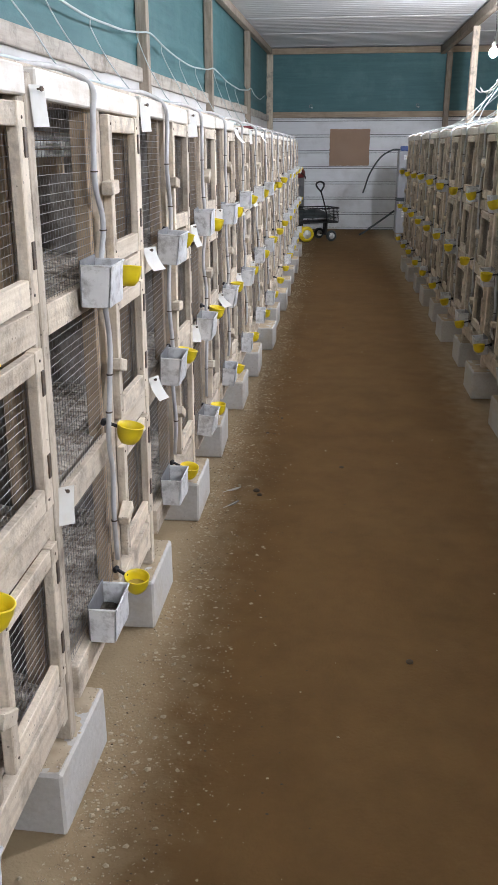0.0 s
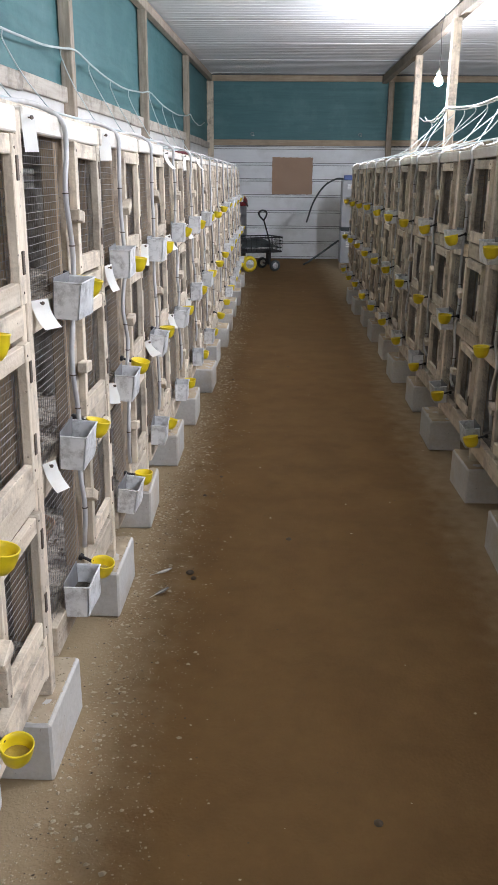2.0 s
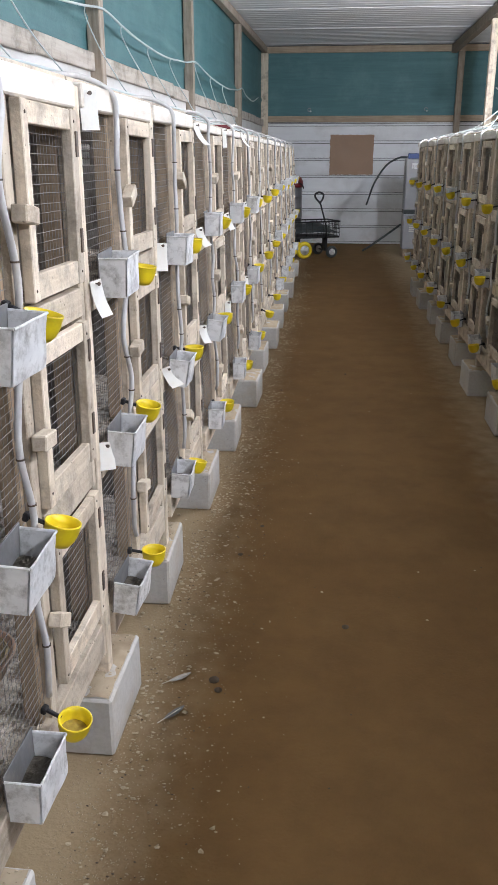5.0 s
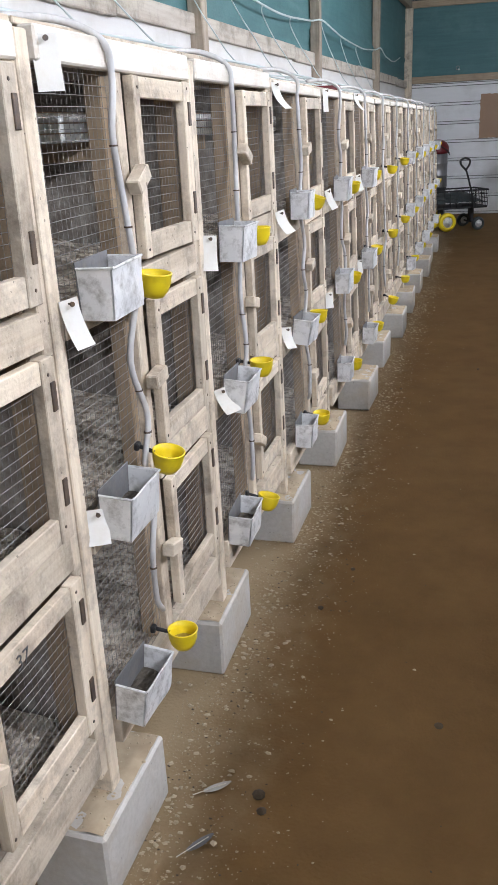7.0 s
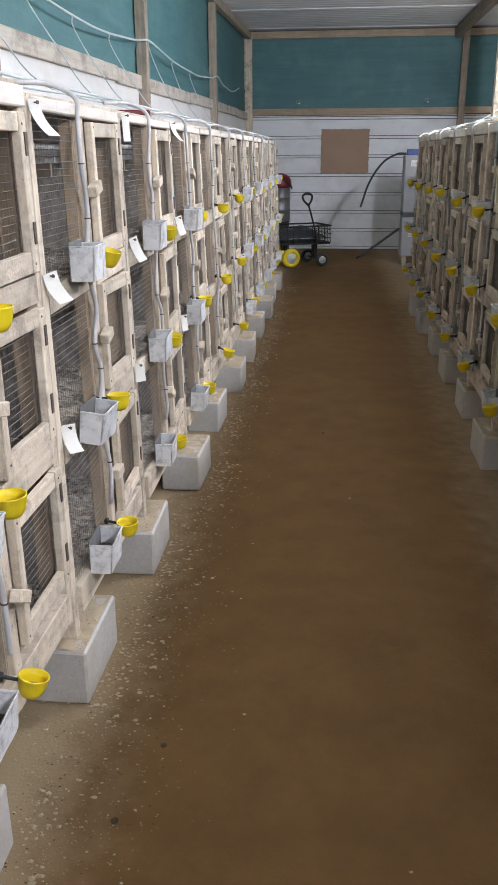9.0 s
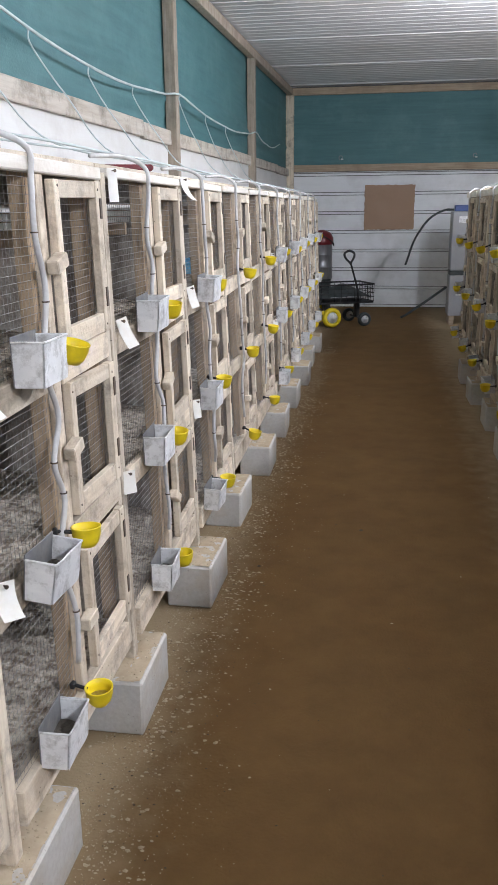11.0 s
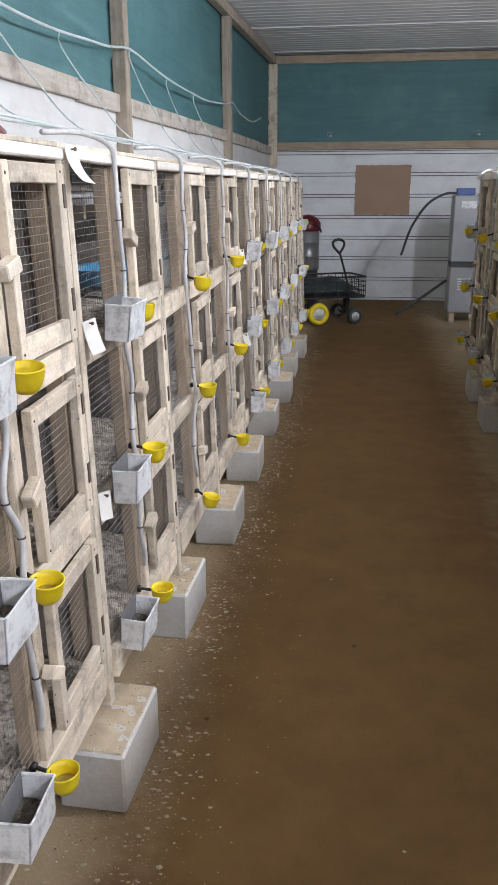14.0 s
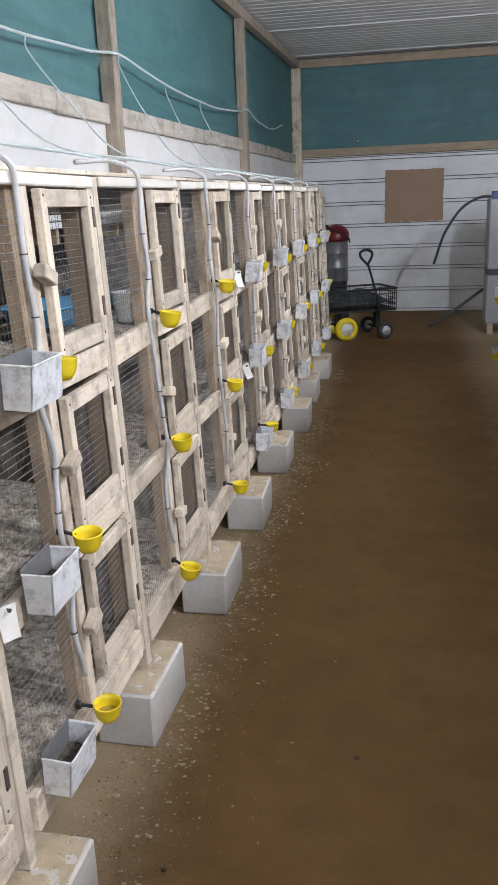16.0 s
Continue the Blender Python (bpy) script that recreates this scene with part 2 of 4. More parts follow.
straw_mat = make("straw", (0.36, 0.28, 0.15), 0.9, alt=(0.22, 0.16, 0.08), scale=(60, 60, 60), bump=0.6, bump_scale=120)
feather_mat = make("feather", (0.62, 0.60, 0.57), 0.8, alt=(0.30, 0.29, 0.29), scale=(20, 60, 60), bump=0.1)
feather_dark = make("feather_dark", (0.20, 0.20, 0.21), 0.8, alt=(0.12, 0.12, 0.13), scale=(20, 60, 60), bump=0.1)
bulb_mat = bpy.data.materials.new("lit_bulb")
bulb_mat.use_nodes = True
_b = bulb_mat.node_tree.nodes["Principled BSDF"]
_b.inputs["Base Color"].default_value = (0.9, 0.9, 0.9, 1)
_b.inputs["Emission Color"].default_value = (0.90, 0.95, 1.09, 1)
_b.inputs["Emission Strength"].default_value = BULB_WATTS


# ---- mesh tools ----
class Shape:
    """Vertices and faces gathered for one mesh."""

    def __init__(self):
        self.v, self.f = [], []

    def box(self, lo, hi, c=0.003, m=None):
        (x0, y0, z0), (x1, y1, z1) = lo, hi
        c = min(c, 0.3 * min(x1 - x0, y1 - y0, z1 - z0))
        b = len(self.v)
        pts = []
        for sx in (0, 1):
            for sy in (0, 1):
                for sz in (0, 1):
                    X, Y, Z = (x1 if sx else x0), (y1 if sy else y0), (z1 if sz else z0)
                    ix, iy, iz = (-c if sx else c), (-c if sy else c), (-c if sz else c)
                    pts += [(X, Y + iy, Z + iz), (X + ix, Y, Z + iz), (X + ix, Y + iy, Z)]
        if m is not None:
            pts = [tuple(m @ Vector(p)) for p in pts]
        self.v += pts

        def i(sx, sy, sz, a):
            return b + (sx * 4 + sy * 2 + sz) * 3 + a

        f = self.f
        f += [(i(0, 0, 0, 0), i(0, 0, 1, 0), i(0, 1, 1, 0), i(0, 1, 0, 0)), (i(1, 0, 0, 0), i(1, 1, 0, 0), i(1, 1, 1, 0), i(1, 0, 1, 0)),
              (i(0, 0, 0, 1), i(1, 0, 0, 1), i(1, 0, 1, 1), i(0, 0, 1, 1)), (i(0, 1, 0, 1), i(0, 1, 1, 1), i(1, 1, 1, 1), i(1, 1, 0, 1)),
              (i(0, 0, 0, 2), i(0, 1, 0, 2), i(1, 1, 0, 2), i(1, 0, 0, 2)), (i(0, 0, 1, 2), i(1, 0, 1, 2), i(1, 1, 1, 2), i(0, 1, 1, 2))]
        for s in (0, 1):
            for t in (0, 1):
                f.append((i(s, t, 0, 0), i(s, t, 1, 0), i(s, t, 1, 1), i(s, t, 0, 1)))
                f.append((i(s, 0, t, 0), i(s, 1, t, 0), i(s, 1, t, 2), i(s, 0, t, 2)))
                f.append((i(0, s, t, 1), i(1, s, t, 1), i(1, s, t, 2), i(0, s, t, 2)))
                for u in (0, 1):
                    f.append((i(s, t, u, 0), i(s, t, u, 1), i(s, t, u, 2)))
        return self

    def lathe(self, profile, n=16, m=None, cap=True):
        b = len(self.v)
        for r, z in profile:
            for k in range(n):
                a = 2 * math.pi * k / n
                p = Vector((r * math.cos(a), r * math.sin(a), z))
                self.v.append(tuple(m @ p) if m is not None else tuple(p))
        for j in range(len(profile) - 1):
            for k in range(n):
                k2 = (k + 1) % n
                self.f.append((b + j * n + k, b + j * n + k2, b + (j + 1) * n + k2, b + (j + 1) * n + k))
        if cap:
            self.f.append(tuple(b + k for k in reversed(range(n))))
            self.f.append(tuple(b + (len(profile) - 1) * n + k for k in range(n)))
        return self

    def rod(self, a, c, r, n=6):
        a, c = Vector(a), Vector(c)
        m = Matrix.Translation(a) @ (c - a).to_track_quat("Z", "Y").to_matrix().to_4x4()
        return self.lathe([(r, 0), (r, (c - a).length)], n, m)

    def tube(self, pts, r, n=6):
        b, pts, side = len(self.v), [Vector(p) for p in pts], None
        for j, p in enumerate(pts):
            d = (pts[min(j + 1, len(pts) - 1)] - pts[max(j - 1, 0)]).normalized()
            side = d.orthogonal() if side is None else side - d * side.dot(d)
            side = side.normalized() if side.length > 1e-6 else d.orthogonal().normalized()
            up = d.cross(side)
            for k in range(n):
                a = 2 * math.pi * k / n
                self.v.append(tuple(p + side * (r * math.cos(a)) + up * (r * math.sin(a))))
        for j in range(len(pts) - 1):
            for k in range(n):
                k2 = (k + 1) % n
                self.f.append((b + j * n + k, b + j * n + k2, b + (j + 1) * n + k2, b + (j + 1) * n + k))
        self.f.append(tuple(b + k for k in reversed(range(n))))
        self.f.append(tuple(b + (len(pts) - 1) * n + k for k in range(n)))
        return self

    def grid(self, fn, nu, nv):
        b = len(self.v)
        for a in range(nu + 1):
            for c in range(nv + 1):
                self.v.append(tuple(fn(a / nu, c / nv)))
        for a in range(nu):
            for c in range(nv):
                q = b + a * (nv + 1) + c
                self.f.append((q, q + nv + 1, q + nv + 2, q + 1))
        return self

    def mesh(self, name, mat, smooth=False):
        me = bpy.data.meshes.new(name)
        me.from_pydata(self.v, [], self.f)
        bm = bmesh.new()
        bm.from_mesh(me)
        bmesh.ops.recalc_face_normals(bm, faces=bm.faces)
        bm.to_mesh(me)
        bm.free()
        me.materials.append(mat)
        if smooth:
            me.polygons.foreach_set("use_smooth", [True] * len(me.polygons))
        me.update()
        return me


def part(name, shape, mat, parent=None, label="", smooth=False):
    ob = new(name, shape if isinstance(shape, bpy.types.Mesh) else shape.mesh(name, mat, smooth))
    if parent is not None:
        ob.parent = parent
    if label:
        ob["label"] = label
    return ob


def thing(name, label, category, group="", at=(0, 0, 0), turn=0.0, kind=""):
    ob = new(name)
    ob.empty_display_size = 0.1
    ob.matrix_basis = pose(*at, 0, 0, turn)
    return tagged(ob, label, category, group, kind)


def smooth_path(pts, n=8):
    """A Catmull-Rom line through the points."""
    p = [Vector(q) for q in pts]
    p = [2 * p[0] - p[1]] + p + [2 * p[-1] - p[-2]]
    out = []
    for j in range(1, len(p) - 2):
        for k in range(n):
            t = k / n
            a, b, c, d = p[j - 1:j + 3]
            out.append(0.5 * (2 * b + (c - a) * t + (2 * a - 5 * b + 4 * c - d) * t * t + (3 * b - a - 3 * c + d) * t ** 3))
    return out + [p[-2]]


# ---- the shed ----
def rough(x, y, s, h, seed=0.0):
    return h * noise.noise(Vector((x * s, y * s, seed)))


floor = part("floor", Shape().grid(lambda u, v: (LEFT - 0.1 + u * (RIGHT - LEFT + 0.2), BACK + v * (END - BACK),
             rough(u * 7, v * 21, 1.6, 0.008) + rough(u * 7, v * 21, 7, 0.004, 3.0)), 90, 260), sand_mat, smooth=True)
tagged(floor, "packed brown sandy earth floor with scattered crumbs", "floor", kind="structure")


def ceiling_shape():
    s, y, rows = Shape(), BACK, []
    while y < END:
        rows += [(y, 0), (y + 0.085, 0), (y + 0.095, -0.005), (y + 0.115, -0.005), (y + 0.125, 0)]
        y += 0.165
    for yy, dz in rows:
        s.v += [(LEFT - 0.2, yy, CEIL + dz), (RIGHT + 0.2, yy, CEIL + dz), (LEFT - 0.2, yy, CEIL + 0.06), (RIGHT + 0.2, yy, CEIL + 0.06)]
    for j in range(len(rows) - 1):
        a = 4 * j
        s.f += [(a, a + 1, a + 5, a + 4), (a + 2, a + 6, a + 7, a + 3)]
    for k in range(12):
        y = BACK + 0.9 + k * 1.83
        s.box((LEFT, y, CEIL - 0.022), (RIGHT, y + 0.03, CEIL - 0.012), 0.001)
    return s


tagged(part("ceiling", ceiling_shape(), ceil_mat), "pale ribbed metal sheet ceiling lit by bulbs", "ceiling", kind="structure")


def side_wall(name, x, out, label):
    """A long wall: white sheet below a timber rail, green tarp above."""
    w = thing(name, label, "wall", kind="structure")
    lo, hi = sorted((x, x + out * 0.08))
    part("lower_sheet", Shape().box((lo, BACK, 0), (hi, END, 2.18), 0.002), white_sheet, w)
    inn = -out
    for z in (0.6, 1.1, 1.86):
        a, b = sorted((x + inn * 0.001, x + inn * 0.005))
        part("sheet_joint", Shape().box((a, BACK, z), (b, END, z + 0.006), 0.001), gap_mat, w)
    y = BACK
    j = 0
    while y < END - 0.1:
        y2 = min(y + 3.1 + 0.5 * (j % 2), END)
        a, b = sorted((x, x + inn * 0.035))
        part("timber_rail", Shape().box((a - 0.002, y + 0.004, 2.15 + 0.012 * (j % 2)), (b, y2, 2.265 + 0.012 * (j % 2)), 0.005), wood_beam, w)
        y, j = y2, j + 1
    xs = x + out * 0.02
    part("tarp", Shape().grid(lambda u, v: (xs + inn * (0.012 * noise.noise(Vector((u * 30, v * 2.2, 1))) + 0.010 * noise.noise(Vector((u * 9, v * 22, 4)))
         + 0.03 * math.exp(-((v - 0.27 - 0.05 * math.sin(u * 34)) / 0.03) ** 2) * 0.8), BACK + u * (END - BACK), 2.19 + v * (CEIL - 2.19)), 260, 60), tarp_mat, w, "stretched teal green tarpaulin", smooth=True)
    a, b = sorted((x + out * 0.06, x + out * 0.1))
    part("outer_sheet", Shape().box((a, BACK, 2.18), (b, END, CEIL), 0.002), dark_mat, w)
    a, b = sorted((x, x + inn * 0.09))
    part("top_plate", Shape().box((a, BACK, CEIL - 0.13), (b, END, CEIL - 0.026), 0.006), wood_old, w)
    return w


side_wall("wall_west", WEST, -1, "white sheet wall with timber rail and green tarpaulin above").matrix_basis = WEST_FRAME
side_wall("wall_east", RIGHT, 1, "white sheet wall with timber rail and green tarpaulin above")


def end_wall(name, y, out, label):
    w = thing(name, label, "wall", kind="structure")
    a, b = sorted((y + out * 0.03, y + out * 0.1))
    part("backing", Shape().box((LEFT - 0.1, a, 0), (RIGHT + 0.1, b, CEIL), 0.002), gap_mat, w)
    a, b = sorted((y, y + out * 0.028))
    z, j = 0.0, 0
    top = 2.215
    heights = [0.045] + [0.262, 0.045] * 8
    for h in heights:
        z2 = min(z + h, top)
        if z2 - z > 0.01:
            part("cladding_board", Shape().box((LEFT, a, z + 0.004), (RIGHT, b, z2 - 0.005), 0.004), white_clad, w)
        z = z2
    part("timber_rail", Shape().box((LEFT, min(a, y - 0.03 * out), 2.217), (1.93, max(b, y - 0.03 * out), 2.325), 0.006), wood_across, w)
    part("timber_rail", Shape().box((2.04, min(a, y - 0.03 * out), 2.225), (RIGHT, max(b, y - 0.03 * out), 2.33), 0.006), wood_across, w)
    part("top_rail", Shape().box((LEFT, min(a, y - 0.05 * out), CEIL - 0.135), (RIGHT, max(b, y - 0.05 * out), CEIL - 0.027), 0.006), wood_across, w)
    part("tarp", Shape().grid(lambda u, v: (LEFT + u * (RIGHT - LEFT), y + out * 0.012 - out * (0.014 * noise.noise(Vector((u * 12, v * 2, 7))) + 0.008 * noise.noise(Vector((u * 5, v * 20, 2)))),
         2.28 + v * (CEIL - 2.30)), 120, 40), tarp_mat, w, "stretched teal green tarpaulin", smooth=True)
    return w


end_wall("wall_north", END, 1, "white horizontal board wall below green tarpaulin")
end_wall("wall_south", BACK, -1, "white horizontal board wall below green tarpaulin")

# posts against the west wall and down the middle
for y in (1.15, 4.45, 7.75, 11.0, 14.65):
    p = part("wall_post", Shape().box((-0.01, -0.05, 0.0), (0.085, 0.05, CEIL - 0.13), 0.006), wood_old)
    p.matrix_basis = pose(west(y), y, 0, 0, 0, WEST_TURN)
    tagged(p, "weathered square timber post against the wall", "post", "wall posts", kind="structure")
p = part("wall_post", Shape().box((WEST - 0.02, END - 0.11, 0.0), (WEST + 0.11, END - 0.032, CEIL - 0.14), 0.006), wood_up)
tagged(p, "timber corner post between tarpaulins", "post", "wall posts", kind="structure")
for x, y in ((1.86, -0.3), (1.85, 3.3), (1.83, 7.2), (1.80, 11.2), (1.87, 14.2)):
    p = part("centre_post", Shape().box((x - 0.05, y - 0.055, 0.0), (x + 0.05, y + 0.055, CEIL - 0.17), 0.006), wood_up)
    tagged(p, "pale timber post holding the ceiling beam", "post", "centre posts", kind="structure")
p = part("centre_post", Shape().box((1.93, END - 0.12, 0.0), (2.04, END - 0.032, CEIL - 0.14), 0.006), wood_old)
tagged(p, "weathered timber post against the white wall", "post", "centre posts", kind="structure")
beam = part("ceiling_beam", Shape().box((1.80, BACK, CEIL - 0.17), (1.90, END - 0.06, CEIL - 0.027), 0.008), wood_old)
tagged(beam, "dark weathered timber beam under the ceiling", "beam", kind="structure")

# bulbs on cords
bulb_prof = [(0.012, 0.0), (0.03, -0.006), (0.046, -0.03), (0.05, -0.055), (0.044, -0.082), (0.028, -0.1), (0.006, -0.108)]
for x, y, z in BULBS:
    t = thing("hanging_bulb", "glowing white light bulb hanging on a cord", "light bulb", "hanging bulbs", (x, y, z))
    part("bulb", Shape().lathe([(r, q + 0.05) for r, q in bulb_prof], 16), bulb_mat, t, "glowing bulb", True)
    part("socket", Shape().lathe([(0.02, 0.05), (0.021, 0.10), (0.012, 0.115)], 12), tube_mat, t, "", True)
    part("cord", Shape().tube(smooth_path([(0, 0, 0.11), (0.01, 0.005, 0.3), (-0.005, 0, 0.55), (0.04, 0, CEIL - z - 0.02)]), 0.004), black_mat, t)


# ---- cage racks ----
TIERS = [(1.30, 1.72, 1.275), (0.85, 1.215, 0.83), (0.40, 0.765, 0.365)]  # door bottom, door top, floor of the cage


def wires(y0, y1, z0, z1, x, seed, step=0.0195, r=0.0007):
    q, s = random.Random(seed), Shape()

    def bar(a, c, w):
        b = len(s.v)
        for p in (a, c):
            if abs(c[1] - a[1]) > abs(c[2] - a[2]):
                s.v += [(p[0], p[1], p[2] + w), (p[0] + w, p[1], p[2]), (p[0], p[1], p[2] - w), (p[0] - w, p[1], p[2])]
            else:
                s.v += [(p[0], p[1] + w, p[2]), (p[0] + w, p[1], p[2]), (p[0], p[1] - w, p[2]), (p[0] - w, p[1], p[2])]
        s.f += [(b + k, b + (k + 1) % 4, b + 4 + (k + 1) % 4, b + 4 + k) for k in range(4)]

    ny, nz = max(2, round((y1 - y0) / step)), max(2, round((z1 - z0) / step))
    sag = q.uniform(-0.003, 0.003)
    for k in range(nz + 1):
        z = z0 + (z1 - z0) * k / nz
        j = q.uniform(-0.0012, 0.0012)
        ys = [y0 + (y1 - y0) * i / 4 for i in range(5)]
        zs = [z + j + sag * math.sin(math.pi * i / 4) + q.uniform(-0.0008, 0.0008) for i in range(5)]
        for i in range(4):
            bar((x + r, ys[i], zs[i]), (x + r, ys[i + 1], zs[i + 1]), r * 0.95)
    for k in range(ny + 1):
        y = y0 + (y1 - y0) * k / ny + q.uniform(-0.001, 0.001)
        bar((x - r, y, z0), (x - r, y + q.uniform(-0.002, 0.002), z1), r * 0.7)
    return s


def cage(name, P, seed, label, group, up=0.0, top=1.775, divided=True):
    """One bay, front at x = 0, cage behind it towards -x, from y = -P to 0: a wire front and a column of three doors."""
    q = random.Random(seed)
    c = thing(name, label, "cage", group)
    j = lambda a=0.004: q.uniform(-a, a)

    def tilt(sh, amount=0.007):
        """Rough carpentry: a stick set slightly off plumb or level."""
        ys, zs = [v[1] for v in sh.v], [v[2] for v in sh.v]
        my, mz, g = (min(ys) + max(ys)) / 2, (min(zs) + max(zs)) / 2, q.uniform(-amount, amount)
        if max(zs) - min(zs) > max(ys) - min(ys):
            sh.v = [(x, y + g * (z - mz) / (max(zs) - mz), z) for x, y, z in sh.v]
        else:
            sh.v = [(x, y, z + g * (y - my) / (max(ys) - my)) for x, y, z in sh.v]
        return sh

    # uprights
    part("post", tilt(Shape().box((-0.05, -0.045, 0.19), (0.0, -0.004, top - 0.01 + j()), 0.0025), 0.0015), wood_up, c)
    part("post", tilt(Shape().box((-0.034, -0.083, 0.26), (-0.003, -0.048, 1.74), 0.0025), 0.0015), wood_up, c)
    part("inner_post", tilt(Shape().box((-0.085, -0.088, 0.27), (-0.036, -0.05, 1.73), 0.003), 0.006), wood_dark, c)
    part("stile", tilt(Shape().box((-0.045, -0.495, 0.27), (-0.004, -0.452, 1.745 + j()), 0.0025), 0.004), wood_up, c)
    part("stile", tilt(Shape().box((-0.062, -0.524, 0.27), (-0.022, -0.498, 1.73 + j()), 0.003), 0.004), wood_dark, c)
    for y in (-0.045, -P + 0.005):
        part("back_post", Shape().box((-DEPTH, y, 0.19), (-DEPTH + 0.04, y + 0.04, 1.75), 0.004), wood_old, c)
    # rails
    part("top_rail", tilt(Shape().box((-0.028, -P + 0.004, 1.722 + j()), (0.006, -0.055, top + j(0.002)), 0.004), 0.004), wood_white, c)
    for z0, z1 in ((1.218 + up, 1.288 + up), (0.768 + up, 0.84 + up)):
        part("door_rail", tilt(Shape().box((-0.03, -0.452, z0 + j()), (0.002, -0.085, z1 + j()), 0.0025), 0.005), wood_along, c)
        part("front_rail", tilt(Shape().box((-0.032, -P + 0.004, z0 - 0.012 + j()), (-0.006, -0.497, z1 - 0.012 + j(0.006)), 0.0025), 0.006), wood_along, c)
    part("bottom_rail", tilt(Shape().box((-0.032, -P + 0.004, 0.255 + up + j()), (0.003, -0.085, 0.352 + up + j()), 0.0025), 0.006), wood_along, c)
    for z in (1.25, 0.80, 0.335):
        part("back_rail", Shape().box((-DEPTH, -P + 0.05, z - 0.06), (-DEPTH + 0.03, -0.05, z - 0.01), 0.004), wood_old, c)
    # skin
    part("roof_board", Shape().box((-DEPTH, -P + 0.002, top + 0.004), (-0.03, -0.002, top + 0.016), 0.002), wood_along, c)
    ribs = Shape()
    n = int((P - 0.02) / 0.03)
    for k in range(n):
        y = -P + 0.01 + k * 0.03
        ribs.box((-DEPTH + 0.041, y, 0.28), (-DEPTH + 0.052 + 0.008 * (k % 2), y + 0.028, 1.76), 0.003)
    part("back_sheet", ribs, ply_mat, c, "dark ribbed back sheet")
    part("side_board", Shape().box((-DEPTH + 0.065, -0.03, 0.28), (-0.06, -0.018, 1.74 if divided else 1.24), 0.002), splash_mat, c, "fouled dividing board")
    # tiers
    for k, (d0, d1, zf) in enumerate(TIERS):
        d0, d1, zf = d0 + up, d1 + (up if k else 0.0), zf + up
        part("cage_floor", Shape().box((-DEPTH + 0.06, -P + 0.01, zf - 0.035), (-0.034, -0.056, zf - 0.018), 0.002), wood_old, c)
        sd = seed * 3 + k
        part("litter", Shape().grid(lambda u, v: (-DEPTH + 0.065 + u * (DEPTH - 0.11), -P + 0.012 + v * (P - 0.075),
             zf - 0.006 + 0.075 * (1 - u) ** 1.3 + 0.012 * noise.noise(Vector((u * 5, v * 6, sd))) + 0.008 * noise.noise(Vector((u * 30, v * 36, sd))) + q.uniform(-0.002, 0.002)), 30, 36), litter_mat, c, "crusted pale grey litter")
        part("wire_mesh", wires(-P + 0.006, -0.5, zf - 0.01, d1 + 0.01, -0.02, sd), wire_mat, c)
        # door, a frame with a mesh, sometimes hanging crooked
        lean = q.uniform(-1.1, 1.1)
        y0, y1 = -0.440, -0.092
        door = new("door")
        door.parent = c
        door.matrix_basis = Matrix.Translation((0.012, y1, d0)) @ Euler((radians(lean), 0, radians(q.uniform(-0.5, 1.5)))).to_matrix().to_4x4()
        w, h = y1 - y0, d1 - d0 - 0.008
        part("door_stile", Shape().box((-0.02, -w, 0), (0.004, -w + 0.033, h), 0.002), wood_up, door)
        part("door_stile", Shape().box((-0.02, -0.043, 0), (0.004, 0, h), 0.002), wood_up, door)
        part("door_bar", Shape().box((-0.018, -w + 0.035, h - 0.044), (0.002, -0.045, h - 0.001), 0.002), wood_along, door)
        part("door_bar", Shape().box((-0.018, -w + 0.035, 0.001), (0.002, -0.045, 0.054), 0.002), wood_along, door)
        part("door_mesh", wires(-w + 0.03, -0.04, 0.048, h - 0.04, -0.022, sd + 50), wire_mat, door)
        for z in (0.026, h - 0.022):
            for y in (-w + 0.017, -0.024):
                part("nail", Shape().lathe([(0.0035, 0), (0.0035, 0.0014), (0.001, 0.002)], 6, pose(0.0038, y + q.uniform(-0.006, 0.006), z + q.uniform(-0.008, 0.008), 0, 90, 0)), rust_mat, door)
        for z in (0.07, h - 0.10):
            part("hinge", Shape().box((0.004, -0.022, z), (0.0075, -0.006, z + 0.055), 0.001), rust_mat, door, "dark strap hinge")
        m = pose(0.006, -0.47, (d0 + d1) / 2 + q.uniform(-0.02, 0.02), q.uniform(-35, 35), 0, 0)
        lt = part("latch", Shape().box((0, -0.035, -0.016), (0.032, 0.035, 0.018), 0.003, m), wood_along, c, "wooden turn-button latch")
    return c


LBL = ["pale wooden wire-fronted pigeon cage column with three doors", "dusty wooden three-tier cage with wire mesh front"]


def lift(k):
    """The first cages of the lit rack have their lower tiers a little higher."""
    return 0.03 if k < 8 else 0.0


for k in range(1, len(ENDS_L)):
    P = round(ENDS_L[k] - ENDS_L[k - 1], 2)
    cage("cage", P, 100 + k, LBL[0], "cages of the lit rack", lift(k), 1.775 if k < 8 else 1.752, k != 10).matrix_basis = pose(foot_l(ENDS_L[k]), ENDS_L[k], 0, 0, lean_l(ENDS_L[k]), 0)
ENDS_R = [12.82 - PITCH * k for k in range(1, 17)]
proto = [cage("cage", PITCH, 300 + k, LBL[1], "cages of the shaded rack") for k in range(3)]
for k, y in enumerate(ENDS_R):
    m = pose(FRONT_R, y, 0, 0, 0, 180)
    if k < 3:
        proto[k].matrix_basis = m
    else:
        copy_thing(proto[k % 3], m)


